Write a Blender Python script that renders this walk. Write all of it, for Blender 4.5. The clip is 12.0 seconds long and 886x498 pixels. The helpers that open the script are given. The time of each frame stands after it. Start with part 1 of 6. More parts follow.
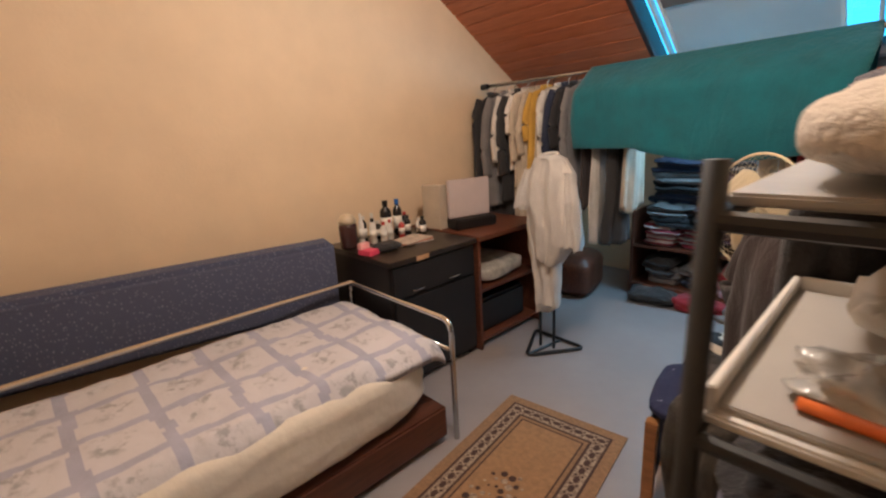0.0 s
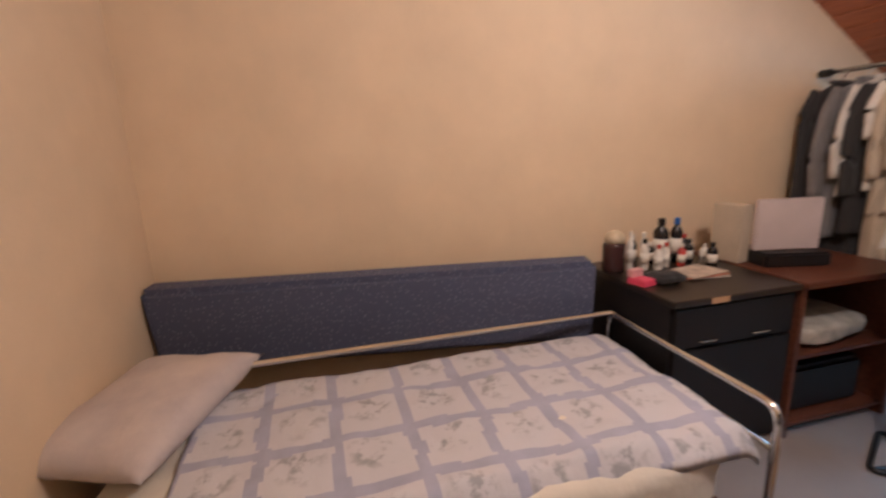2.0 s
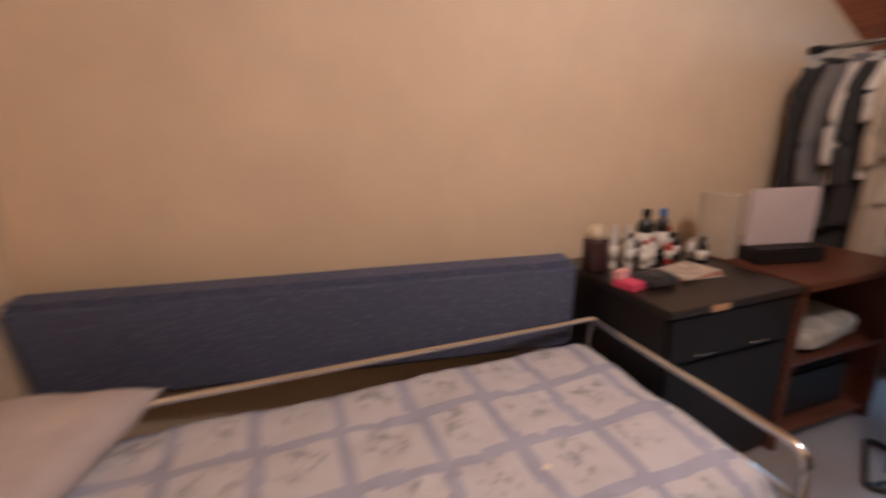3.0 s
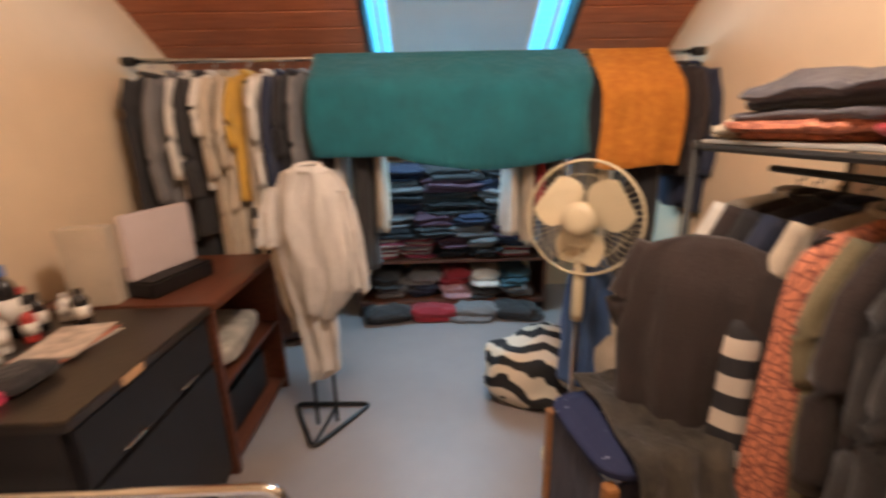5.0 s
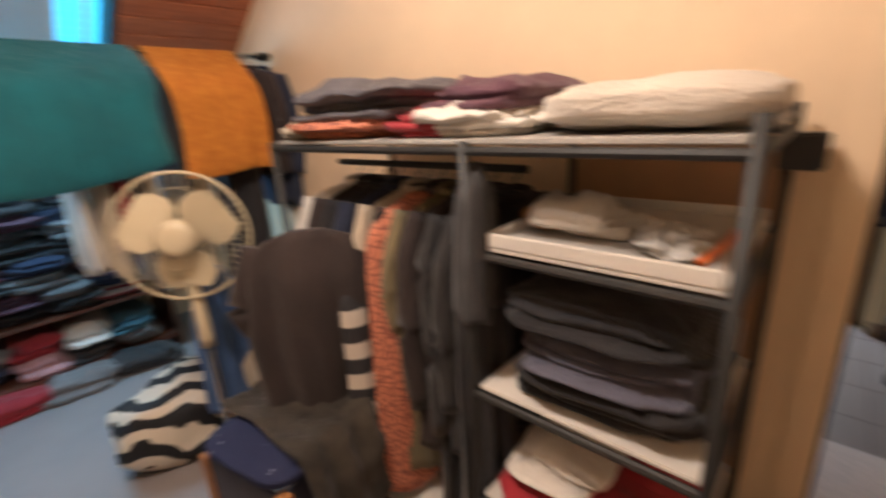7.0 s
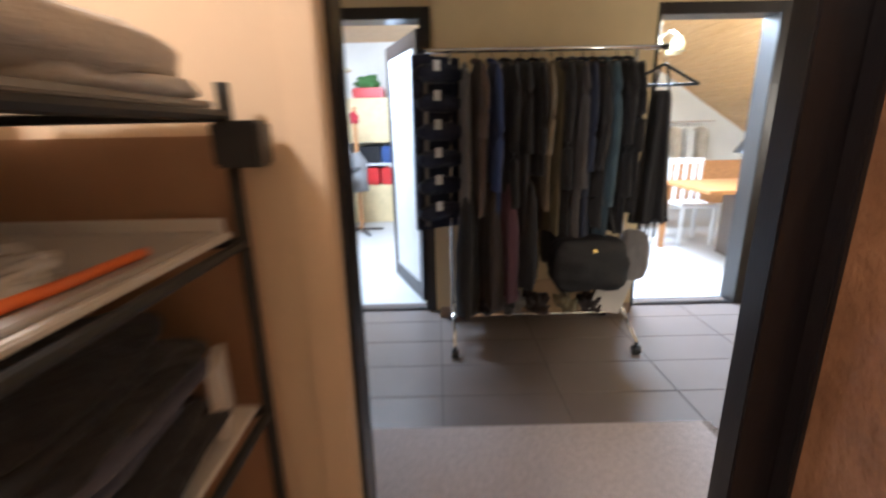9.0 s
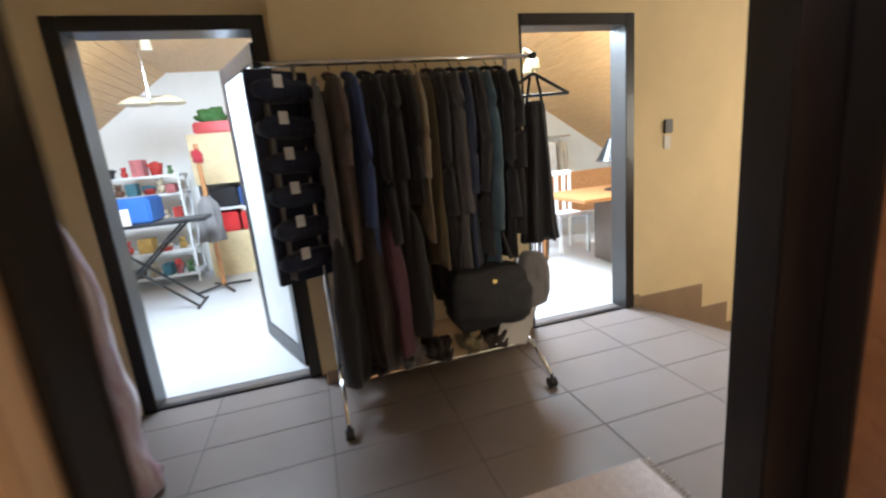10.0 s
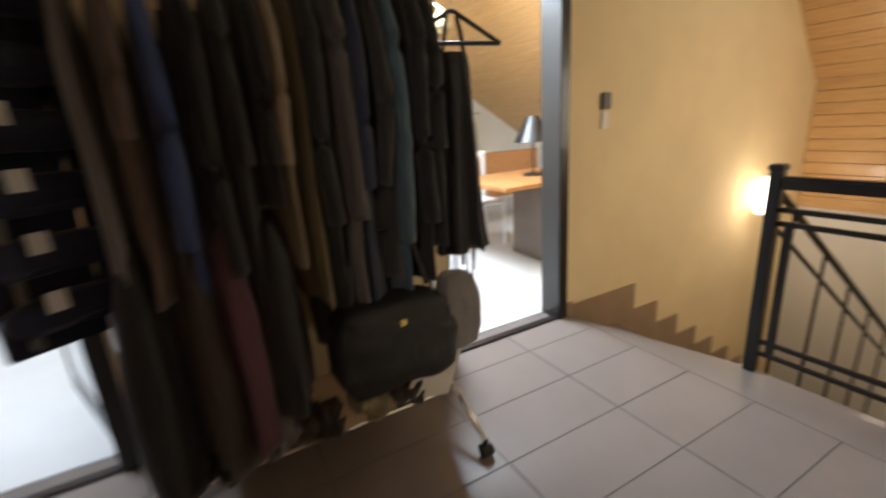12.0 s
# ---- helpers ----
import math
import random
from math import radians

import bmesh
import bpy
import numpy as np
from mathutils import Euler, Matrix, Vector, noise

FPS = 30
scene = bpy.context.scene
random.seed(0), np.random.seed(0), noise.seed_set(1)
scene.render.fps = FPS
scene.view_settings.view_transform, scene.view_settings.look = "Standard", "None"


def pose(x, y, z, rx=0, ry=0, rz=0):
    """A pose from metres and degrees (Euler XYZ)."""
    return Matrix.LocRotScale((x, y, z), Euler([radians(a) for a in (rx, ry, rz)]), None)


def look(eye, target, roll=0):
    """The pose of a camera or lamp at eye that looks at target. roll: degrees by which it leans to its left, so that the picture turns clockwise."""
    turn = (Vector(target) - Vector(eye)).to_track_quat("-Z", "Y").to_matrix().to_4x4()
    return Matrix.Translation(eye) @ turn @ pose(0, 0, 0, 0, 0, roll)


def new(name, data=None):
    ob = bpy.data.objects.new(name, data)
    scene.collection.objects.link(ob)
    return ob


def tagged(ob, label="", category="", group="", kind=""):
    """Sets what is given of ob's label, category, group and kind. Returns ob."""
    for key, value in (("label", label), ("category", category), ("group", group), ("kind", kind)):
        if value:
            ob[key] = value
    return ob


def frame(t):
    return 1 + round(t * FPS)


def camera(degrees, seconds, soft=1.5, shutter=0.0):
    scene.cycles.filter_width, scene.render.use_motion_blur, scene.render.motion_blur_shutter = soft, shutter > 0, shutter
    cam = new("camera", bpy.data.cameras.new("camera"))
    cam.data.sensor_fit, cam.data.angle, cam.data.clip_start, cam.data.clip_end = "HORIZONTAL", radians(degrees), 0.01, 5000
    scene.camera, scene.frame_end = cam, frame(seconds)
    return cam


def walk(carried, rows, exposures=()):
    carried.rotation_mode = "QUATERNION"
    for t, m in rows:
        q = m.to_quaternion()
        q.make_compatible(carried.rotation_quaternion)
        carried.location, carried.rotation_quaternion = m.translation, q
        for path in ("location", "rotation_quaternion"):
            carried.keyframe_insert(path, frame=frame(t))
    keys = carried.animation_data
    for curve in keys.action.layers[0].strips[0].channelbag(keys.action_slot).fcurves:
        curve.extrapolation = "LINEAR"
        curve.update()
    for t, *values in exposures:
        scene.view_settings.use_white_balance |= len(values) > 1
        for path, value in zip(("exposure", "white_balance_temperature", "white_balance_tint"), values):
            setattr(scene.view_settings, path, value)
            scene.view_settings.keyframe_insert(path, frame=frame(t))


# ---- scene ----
cam = camera(91.1, 12.0, soft=2.2, shutter=1.0)
PATH = [
    (0, (2.502, 0.826, 1.424), (1.066, 2.124, 0.909), -3.4),
    (0.5, (2.429, 0.775, 1.434), (1.014, 2.098, 0.933), -3.8),
    (1, (2.33, 0.832, 1.424), (0.874, 2.122, 0.961), -3.4),
    (1.5, (2.201, 0.822, 1.404), (0.484, 1.752, 0.972), -3.6),
    (2, (2.077, 0.783, 1.42), (0.183, 1.249, 0.976), -2.4),
    (2.5, (1.951, 0.812, 1.404), (0.063, 1.25, 0.91), -2.2),
    (3, (1.733, 0.893, 1.413), (-0.087, 1.522, 0.873), -1.4),
    (3.5, (1.623, 1.074, 1.404), (0.1, 2.272, 0.908), 0.2),
    (3.7, (1.588, 1.108, 1.4), (0.257, 2.519, 0.911), 0.3),
    (5.3, (1.543, 1.22, 1.409), (1.75, 3.134, 0.867), -1.5),
    (5.5, (1.559, 1.227, 1.406), (1.826, 3.134, 0.864), -1.6),
    (6, (1.589, 1.237, 1.397), (2.058, 3.104, 0.854), -1.6),
    (6.5, (1.658, 1.22, 1.411), (2.614, 2.884, 0.849), -2.0),
    (7, (1.648, 1.187, 1.415), (3.052, 2.479, 0.815), -3.7),
    (7.3, (1.652, 1.151, 1.431), (3.233, 2.184, 0.772), -3.1),
    (7.5, (1.647, 1.138, 1.401), (3.363, 1.963, 0.789), -2.5),
    (7.7, (1.658, 1.108, 1.403), (3.448, 1.747, 0.778), -2.0),
    (9.3, (2.226, 0.862, 1.292), (4.166, 0.712, 0.813), -2.8),
    (9.5, (2.314, 0.848, 1.319), (4.247, 0.574, 0.864), -4.3),
    (9.7, (2.427, 0.857, 1.303), (4.33, 0.417, 0.857), -5.3),
    (10, (2.524, 0.817, 1.274), (4.403, 0.286, 0.841), -5.4),
    (10.5, (2.734, 0.704, 1.282), (4.612, 0.16, 0.858), -3.9),
    (11, (2.867, 0.609, 1.249), (4.736, 0.04, 0.82), -3.7),
    (11.5, (3.012, 0.548, 1.24), (4.833, -0.087, 0.712), -4.1),
    (12, (3.235, 0.509, 1.243), (4.928, -0.399, 0.689), -3.9),
]
walk(cam, [(t, look(eye, target, roll)) for t, eye, target, roll in PATH],
     exposures=[(0, 0.3, 6150, 11), (1.2, 0.22, 6050, 12), (2.2, 0.17, 5750, 17), (3.5, 0.0, 5800, 18), (5.3, 0.62, 6750, 15),
                (7.5, 0.38, 6000, 12), (9.3, 0.6, 5700, 10), (10.5, 0.25, 6300, 8), (12, -0.03, 6600, 10)])

# ---- world, sun and lamps ----
world = bpy.data.worlds.new("sky")
scene.world = world
world.use_nodes = True
wn = world.node_tree
sky = wn.nodes.new("ShaderNodeTexSky")
sky.sky_type = "NISHITA"
sky.sun_disc = False
sky.sun_elevation, sky.sun_rotation = radians(48), radians(35)
wn.links.new(sky.outputs[0], wn.nodes["Background"].inputs[0])
wn.nodes["Background"].inputs[1].default_value = 0.15


def lamp(name, kind, m, energy, color, size=0.1, size_y=None):
    d = bpy.data.lights.new(name, kind)
    d.energy, d.color = energy, color
    if kind == "AREA":
        d.shape, d.size, d.size_y = "RECTANGLE", size, size_y or size
    elif kind == "SUN":
        d.angle = size
    else:
        d.shadow_soft_size = size
    ob = new(name, d)
    ob.matrix_world = m
    return ob


WARM = (1.0, 0.86, 0.74)
DAY = (0.74, 0.87, 1.0)
lamp("sun", "SUN", look((0, 0, 0), (-0.45, 0.35, -0.9)), 3.0, (1.0, 0.95, 0.88), radians(0.5))
lamp("bedroom_bulb", "POINT", pose(1.75, 1.85, 2.38), 52, WARM, 0.09)
lamp("stair_bulb", "POINT", pose(4.86, -3.38, 0.52), 5, WARM, 0.06)
# two fill lamps under the closed ceilings stand in for the bright rooms' daylight
lamp("roof_window_light_west", "AREA", look((6.0, 1.75, 2.5), (7.7, 1.8, 0)), 205, DAY, 0.9, 1.3)
lamp("roof_window_light_east", "AREA", look((6.05, -0.9, 2.5), (5.25, -1.05, 0)), 290, DAY, 0.9, 1.2)
lamp("bedroom_window_light", "AREA", look((1.76, 4.12, 1.72), (1.7, 3.2, 0.6)), 22, (0.40, 0.74, 1.0), 1.0, 0.5)
# added fill lamp that brightens the yellow stair wall, no known source there
lamp("stair_window_light", "AREA", look((3.14, -2.9, 1.3), (5.13, -2.5, 1.0)), 24, (1.0, 0.88, 0.70), 0.85, 0.85)

# ---- materials ----
MATS = {}


def mat(name, color, rough=0.6, var=0.12, scale=6.0, bump=0.0, bscale=80.0, metal=0.0, color2=None, coat=0.0, trans=0.0, sheen=0.0, emit=0.0, stretch=(1, 1, 1), alpha=1.0):
    """A surface with soft large-scale variation, fine grain and relief."""
    if name in MATS:
        return MATS[name]
    m = bpy.data.materials.new(name)
    m.use_nodes = True
    nt = m.node_tree
    b = nt.nodes["Principled BSDF"]
    tc = nt.nodes.new("ShaderNodeTexCoord")
    mp = nt.nodes.new("ShaderNodeMapping")
    mp.inputs["Scale"].default_value = stretch
    nt.links.new(tc.outputs["Object"], mp.inputs["Vector"])
    n1 = nt.nodes.new("ShaderNodeTexNoise")
    n1.inputs["Scale"].default_value, n1.inputs["Detail"].default_value, n1.inputs["Roughness"].default_value = scale, 6, 0.62
    nt.links.new(mp.outputs[0], n1.inputs["Vector"])
    oi = nt.nodes.new("ShaderNodeObjectInfo")
    mul = nt.nodes.new("ShaderNodeMath")
    mul.operation = "MULTIPLY"
    mul.inputs[1].default_value = 37.0
    nt.links.new(oi.outputs["Random"], mul.inputs[0])
    nt.links.new(mul.outputs[0], mp.inputs["Location"])
    ramp = nt.nodes.new("ShaderNodeValToRGB")
    c2 = color2 or tuple(max(0, c * (1 - var * 1.6)) for c in color)
    c1 = color if color2 else tuple(min(1, c * (1 + var * 0.8)) for c in color)
    ramp.color_ramp.elements[0].position, ramp.color_ramp.elements[1].position = 0.3, 0.72
    ramp.color_ramp.elements[0].color, ramp.color_ramp.elements[1].color = (*c2, 1), (*c1, 1)
    nt.links.new(n1.outputs["Fac"], ramp.inputs[0])
    hsv = nt.nodes.new("ShaderNodeHueSaturation")
    mr = nt.nodes.new("ShaderNodeMapRange")
    mr.inputs[3].default_value, mr.inputs[4].default_value = 1 - var * 0.5, 1 + var * 0.5
    nt.links.new(oi.outputs["Random"], mr.inputs[0])
    nt.links.new(mr.outputs[0], hsv.inputs["Value"])
    nt.links.new(ramp.outputs[0], hsv.inputs["Color"])
    nt.links.new(hsv.outputs[0], b.inputs["Base Color"])
    r2 = nt.nodes.new("ShaderNodeMapRange")
    r2.inputs[3].default_value, r2.inputs[4].default_value = max(0.02, rough - 0.2 * rough * min(1, var * 3 + 0.1)), min(1, rough + 0.2 * rough * min(1, var * 3 + 0.1))
    nt.links.new(n1.outputs["Fac"], r2.inputs[0])
    nt.links.new(r2.outputs[0], b.inputs["Roughness"])
    b.inputs["Metallic"].default_value = metal
    b.inputs["Coat Weight"].default_value = coat
    b.inputs["Transmission Weight"].default_value = trans
    b.inputs["Sheen Weight"].default_value = sheen
    b.inputs["Alpha"].default_value = alpha
    if emit:
        b.inputs["Emission Color"].default_value = (*color, 1)
        b.inputs["Emission Strength"].default_value = emit
    if bump:
        n2 = nt.nodes.new("ShaderNodeTexNoise")
        n2.inputs["Scale"].default_value, n2.inputs["Detail"].default_value = bscale, 4
        nt.links.new(mp.outputs[0], n2.inputs["Vector"])
        bp = nt.nodes.new("ShaderNodeBump")
        bp.inputs["Strength"].default_value, bp.inputs["Distance"].default_value = bump, 0.01
        nt.links.new(n2.outputs["Fac"], bp.inputs["Height"])
        nt.links.new(bp.outputs[0], b.inputs["Normal"])
    MATS[name] = m
    return m


def wave_mat(name, ca, cb, scale, distort, direction="X", rough=0.8, sharp=0.04):
    """Two colours in wavy stripes."""
    m = mat(name, ca, rough, bump=0.2)
    nt = m.node_tree
    tc = nt.nodes.new("ShaderNodeTexCoord")
    w = nt.nodes.new("ShaderNodeTexWave")
    w.bands_direction = direction
    w.inputs["Scale"].default_value, w.inputs["Distortion"].default_value, w.inputs["Detail Scale"].default_value = scale, distort, 1.2
    nt.links.new(tc.outputs["Object"], w.inputs["Vector"])
    r = nt.nodes.new("ShaderNodeValToRGB")
    r.color_ramp.elements[0].position, r.color_ramp.elements[1].position = 0.5 - sharp, 0.5 + sharp
    r.color_ramp.elements[0].color, r.color_ramp.elements[1].color = (*ca, 1), (*cb, 1)
    nt.links.new(w.outputs["Fac"], r.inputs[0])
    nt.links.new(r.outputs[0], nt.nodes["Principled BSDF"].inputs["Base Color"])
    return m


def spot_mat(name, base, dot, scale, size, rough=0.85):
    """A ground colour with small scattered dots."""
    m = mat(name, base, rough, bump=0.25, bscale=160)
    nt = m.node_tree
    tc = nt.nodes.new("ShaderNodeTexCoord")
    v = nt.nodes.new("ShaderNodeTexVoronoi")
    v.inputs["Scale"].default_value = scale
    nt.links.new(tc.outputs["Object"], v.inputs["Vector"])
    r = nt.nodes.new("ShaderNodeValToRGB")
    r.color_ramp.elements[0].position, r.color_ramp.elements[1].position = size, size + 0.06
    r.color_ramp.elements[0].color, r.color_ramp.elements[1].color = (*dot, 1), (*base, 1)
    nt.links.new(v.outputs["Distance"], r.inputs[0])
    nt.links.new(r.outputs[0], nt.nodes["Principled BSDF"].inputs["Base Color"])
    return m


WALL = mat("yellow_plaster", (0.80, 0.62, 0.42), 0.85, 0.05, 2.2, 0.12, 60)
WALL_HALL = mat("cream_plaster", (0.80, 0.64, 0.38), 0.85, 0.05, 2.0, 0.12, 60)
WHITE = mat("white_plaster", (0.82, 0.80, 0.76), 0.85, 0.04, 2.0, 0.1, 60)
PINE_RED = mat("stained_pine", (0.47, 0.15, 0.065), 0.45, 0.0, 5, 0.15, 40, color2=(0.32, 0.095, 0.04), stretch=(1.0, 9, 9), coat=0.2)
PINE = mat("clear_pine", (0.68, 0.43, 0.19), 0.45, 0.0, 5, 0.12, 40, color2=(0.55, 0.31, 0.12), stretch=(1.0, 9, 9), coat=0.2)
VINYL = mat("grey_vinyl", (0.30, 0.27, 0.265), 0.42, 0.06, 3, 0.08, 120)
TILE = mat("beige_floor_tile", (0.20, 0.165, 0.15), 0.34, 0.05, 4, 0.02, 60)
SKIRT = mat("tan_tile_skirting", (0.36, 0.25, 0.165), 0.4, 0.1, 6)
GROUT = mat("dark_grout", (0.15, 0.125, 0.115), 0.9)
BLACKWOOD = mat("black_brown_wood", (0.014, 0.011, 0.011), 0.34, 0.2, 8, 0.08, 40, coat=0.1, stretch=(6, 6, 1))
BLACKCAB = mat("black_laminate", (0.009, 0.008, 0.009), 0.52, 0.2, 6, 0.05, 90)
BROWN = mat("brown_red_wood", (0.13, 0.045, 0.025), 0.4, 0.25, 6, 0.08, 40, stretch=(8, 1, 8))
OAK = mat("orange_wood", (0.42, 0.19, 0.07), 0.45, 0.2, 6, 0.08, 40, stretch=(1, 8, 8))
CHROME = mat("chrome", (0.75, 0.74, 0.72), 0.15, 0.04, 8, metal=1.0)
GREYMETAL = mat("dark_grey_metal", (0.038, 0.038, 0.037), 0.5, 0.1, 9, metal=0.35)
BLACKMETAL = mat("black_metal", (0.012, 0.012, 0.013), 0.35, 0.1, 9)
PLASTIC_W = mat("cream_plastic", (0.62, 0.53, 0.36), 0.4, 0.05, 5)
BOARD_W = mat("white_board", (0.72, 0.68, 0.62), 0.5, 0.05, 5)


def cloth(name, c, var=0.14):
    """Woven cloth: soft tone changes, fine weave and long upright creases."""
    m = mat("cloth_" + name, c, 0.9, var, 7, 0.35, 150, sheen=0.15)
    nt = m.node_tree
    tc = nt.nodes.new("ShaderNodeTexCoord")
    mp = nt.nodes.new("ShaderNodeMapping")
    mp.inputs["Scale"].default_value = (1.0, 1.0, 0.22)
    nt.links.new(tc.outputs["Object"], mp.inputs["Vector"])
    n = nt.nodes.new("ShaderNodeTexNoise")
    n.inputs["Scale"].default_value, n.inputs["Detail"].default_value, n.inputs["Distortion"].default_value = 22, 3, 0.6
    nt.links.new(mp.outputs[0], n.inputs["Vector"])
    bp = nt.nodes.new("ShaderNodeBump")
    bp.inputs["Strength"].default_value, bp.inputs["Distance"].default_value = 0.55, 0.02
    nt.links.new(n.outputs["Fac"], bp.inputs["Height"])
    b = nt.nodes["Principled BSDF"]
    fine = b.inputs["Normal"].links[0].from_node
    nt.links.new(bp.outputs[0], fine.inputs["Normal"])
    return m


TEAL = cloth("teal", (0.006, 0.13, 0.165))
OCHRE = mat("cloth_ochre", (0.62, 0.25, 0.035), 0.9, 0, 26, 0.5, 60, color2=(0.45, 0.14, 0.015))
CW = cloth("white", (0.72, 0.68, 0.62))
CB = cloth("beige", (0.55, 0.46, 0.35))
CG = cloth("grey", (0.20, 0.19, 0.19))
CDG = cloth("dark_grey", (0.032, 0.030, 0.031))
CK = cloth("black", (0.020, 0.019, 0.022))
CN = cloth("navy", (0.02, 0.028, 0.06))
CBL = cloth("blue", (0.045, 0.085, 0.24))
CDB = cloth("dark_brown", (0.036, 0.024, 0.022))
CO = cloth("olive", (0.22, 0.18, 0.10))
CR = cloth("red", (0.34, 0.02, 0.03))
COR = mat("cloth_coral", (0.65, 0.20, 0.10), 0.9, 0, 18, 0.4, 50, color2=(0.35, 0.10, 0.06))
nt = COR.node_tree
vor = nt.nodes.new("ShaderNodeTexVoronoi")
vor.feature = "DISTANCE_TO_EDGE"
vor.inputs["Scale"].default_value = 42
nt.links.new(nt.nodes["Texture Coordinate"].outputs["Object"], vor.inputs["Vector"])
rmp = nt.nodes.new("ShaderNodeValToRGB")
rmp.color_ramp.elements[0].position, rmp.color_ramp.elements[1].position = 0.02, 0.14
rmp.color_ramp.elements[0].color, rmp.color_ramp.elements[1].color = (0.25, 0.08, 0.06, 1), (0.66, 0.24, 0.14, 1)
nt.links.new(vor.outputs["Distance"], rmp.inputs[0])
nt.links.new(rmp.outputs[0], nt.nodes["Principled BSDF"].inputs["Base Color"])
CY = cloth("yellow", (0.62, 0.36, 0.06))
CT = cloth("petrol", (0.07, 0.16, 0.20))
CP = cloth("pink", (0.55, 0.30, 0.32))
CPL = cloth("plum", (0.10, 0.04, 0.06))
STRIPE = wave_mat("striped_knit", (0.65, 0.58, 0.5), (0.03, 0.03, 0.035), 2.8, 0.0, "Z")
STRIPE_R = wave_mat("red_striped_knit", (0.55, 0.48, 0.45), (0.30, 0.03, 0.05), 9, 0.3, "Z")
ZEBRA = wave_mat("zebra_print", (0.70, 0.62, 0.5), (0.012, 0.012, 0.014), 3.6, 7.0, "DIAGONAL")
DOTTED = spot_mat("blue_dotted_upholstery", (0.085, 0.098, 0.165), (0.21, 0.23, 0.31), 62, 0.20)
SEATBLUE = spot_mat("navy_dotted_seat", (0.016, 0.022, 0.07), (0.25, 0.25, 0.35), 30, 0.1)


# ---- mesh helpers ----
def mesh_of(bm, name, materials, smooth=False):
    me = bpy.data.meshes.new(name)
    bm.normal_update()
    bm.to_mesh(me)
    bm.free()
    for mm in materials if isinstance(materials, (list, tuple)) else [materials]:
        me.materials.append(mm)
    if smooth:
        me.polygons.foreach_set("use_smooth", [True] * len(me.polygons))
    return me


def part(name, bm, material, parent=None, label="", smooth=False, m=None):
    ob = new(name, mesh_of(bm, name, material, smooth))
    if m is not None:
        ob.matrix_basis = m
    if parent is not None:
        ob.parent = parent
    if label:
        tagged(ob, label)
    return ob


def thing(name, label, category, m=None, group=""):
    ob = new(name)
    ob.empty_display_size = 0.1
    if m is not None:
        ob.matrix_basis = m
    return tagged(ob, label, category, group)


def box(x0, y0, z0, x1, y1, z1, bevel=0.004, bm=None):
    bm = bm or bmesh.new()
    r = bmesh.ops.create_cube(bm, size=1, matrix=Matrix.LocRotScale(((x0 + x1) / 2, (y0 + y1) / 2, (z0 + z1) / 2), None, (abs(x1 - x0), abs(y1 - y0), abs(z1 - z0))))
    if bevel:
        es = list({e for v in r["verts"] for e in v.link_edges})
        bmesh.ops.bevel(bm, geom=es, offset=bevel, segments=2, affect="EDGES")
    return bm


def tube(points, radius, n=10, bm=None, closed=False):
    """A round bar along a line of points."""
    bm = bm or bmesh.new()
    pts = [Vector(p) for p in points]
    rings = []
    up = Vector((0, 0, 1))
    k = len(pts)
    for i, p in enumerate(pts):
        a = pts[(i - 1) % k] if (i or closed) else p
        b = pts[(i + 1) % k] if (i < k - 1 or closed) else p
        d = (b - a).normalized()
        side = d.cross(up)
        if side.length < 0.05:
            side = d.cross(Vector((0, 1, 0)))
        side.normalize()
        o = side.cross(d).normalized()
        r = radius[i] if isinstance(radius, (list, tuple)) else radius
        rings.append([bm.verts.new(p + r * (math.cos(2 * math.pi * j / n) * side + math.sin(2 * math.pi * j / n) * o)) for j in range(n)])
    for i in range(k if closed else k - 1):
        q, w = rings[i], rings[(i + 1) % k]
        for j in range(n):
            bm.faces.new((q[j], q[(j + 1) % n], w[(j + 1) % n], w[j]))
    if not closed:
        bm.faces.new(rings[0][::-1])
        bm.faces.new(rings[-1])
    bmesh.ops.recalc_face_normals(bm, faces=bm.faces[:])
    return bm


def bend(points, r=0.04, n=5):
    """The same line with its corners rounded."""
    pts = [Vector(p) for p in points]
    out = [pts[0]]
    for a, b, c in zip(pts, pts[1:], pts[2:]):
        p, q = b + (a - b).normalized() * r, b + (c - b).normalized() * r
        out += [p.lerp(b, t).lerp(b.lerp(q, t), t) for t in (i / n for i in range(n + 1))]
    return out + [pts[-1]]


def lathe(profile, n=20, bm=None, at=(0, 0, 0)):
    bm = bm or bmesh.new()
    rings = [[bm.verts.new((at[0] + r * math.cos(2 * math.pi * j / n), at[1] + r * math.sin(2 * math.pi * j / n), at[2] + z)) for j in range(n)] for r, z in profile]
    for q, w in zip(rings, rings[1:]):
        for j in range(n):
            bm.faces.new((q[j], q[(j + 1) % n], w[(j + 1) % n], w[j]))
    bm.faces.new(rings[0][::-1])
    bm.faces.new(rings[-1])
    bmesh.ops.recalc_face_normals(bm, faces=bm.faces[:])
    return bm


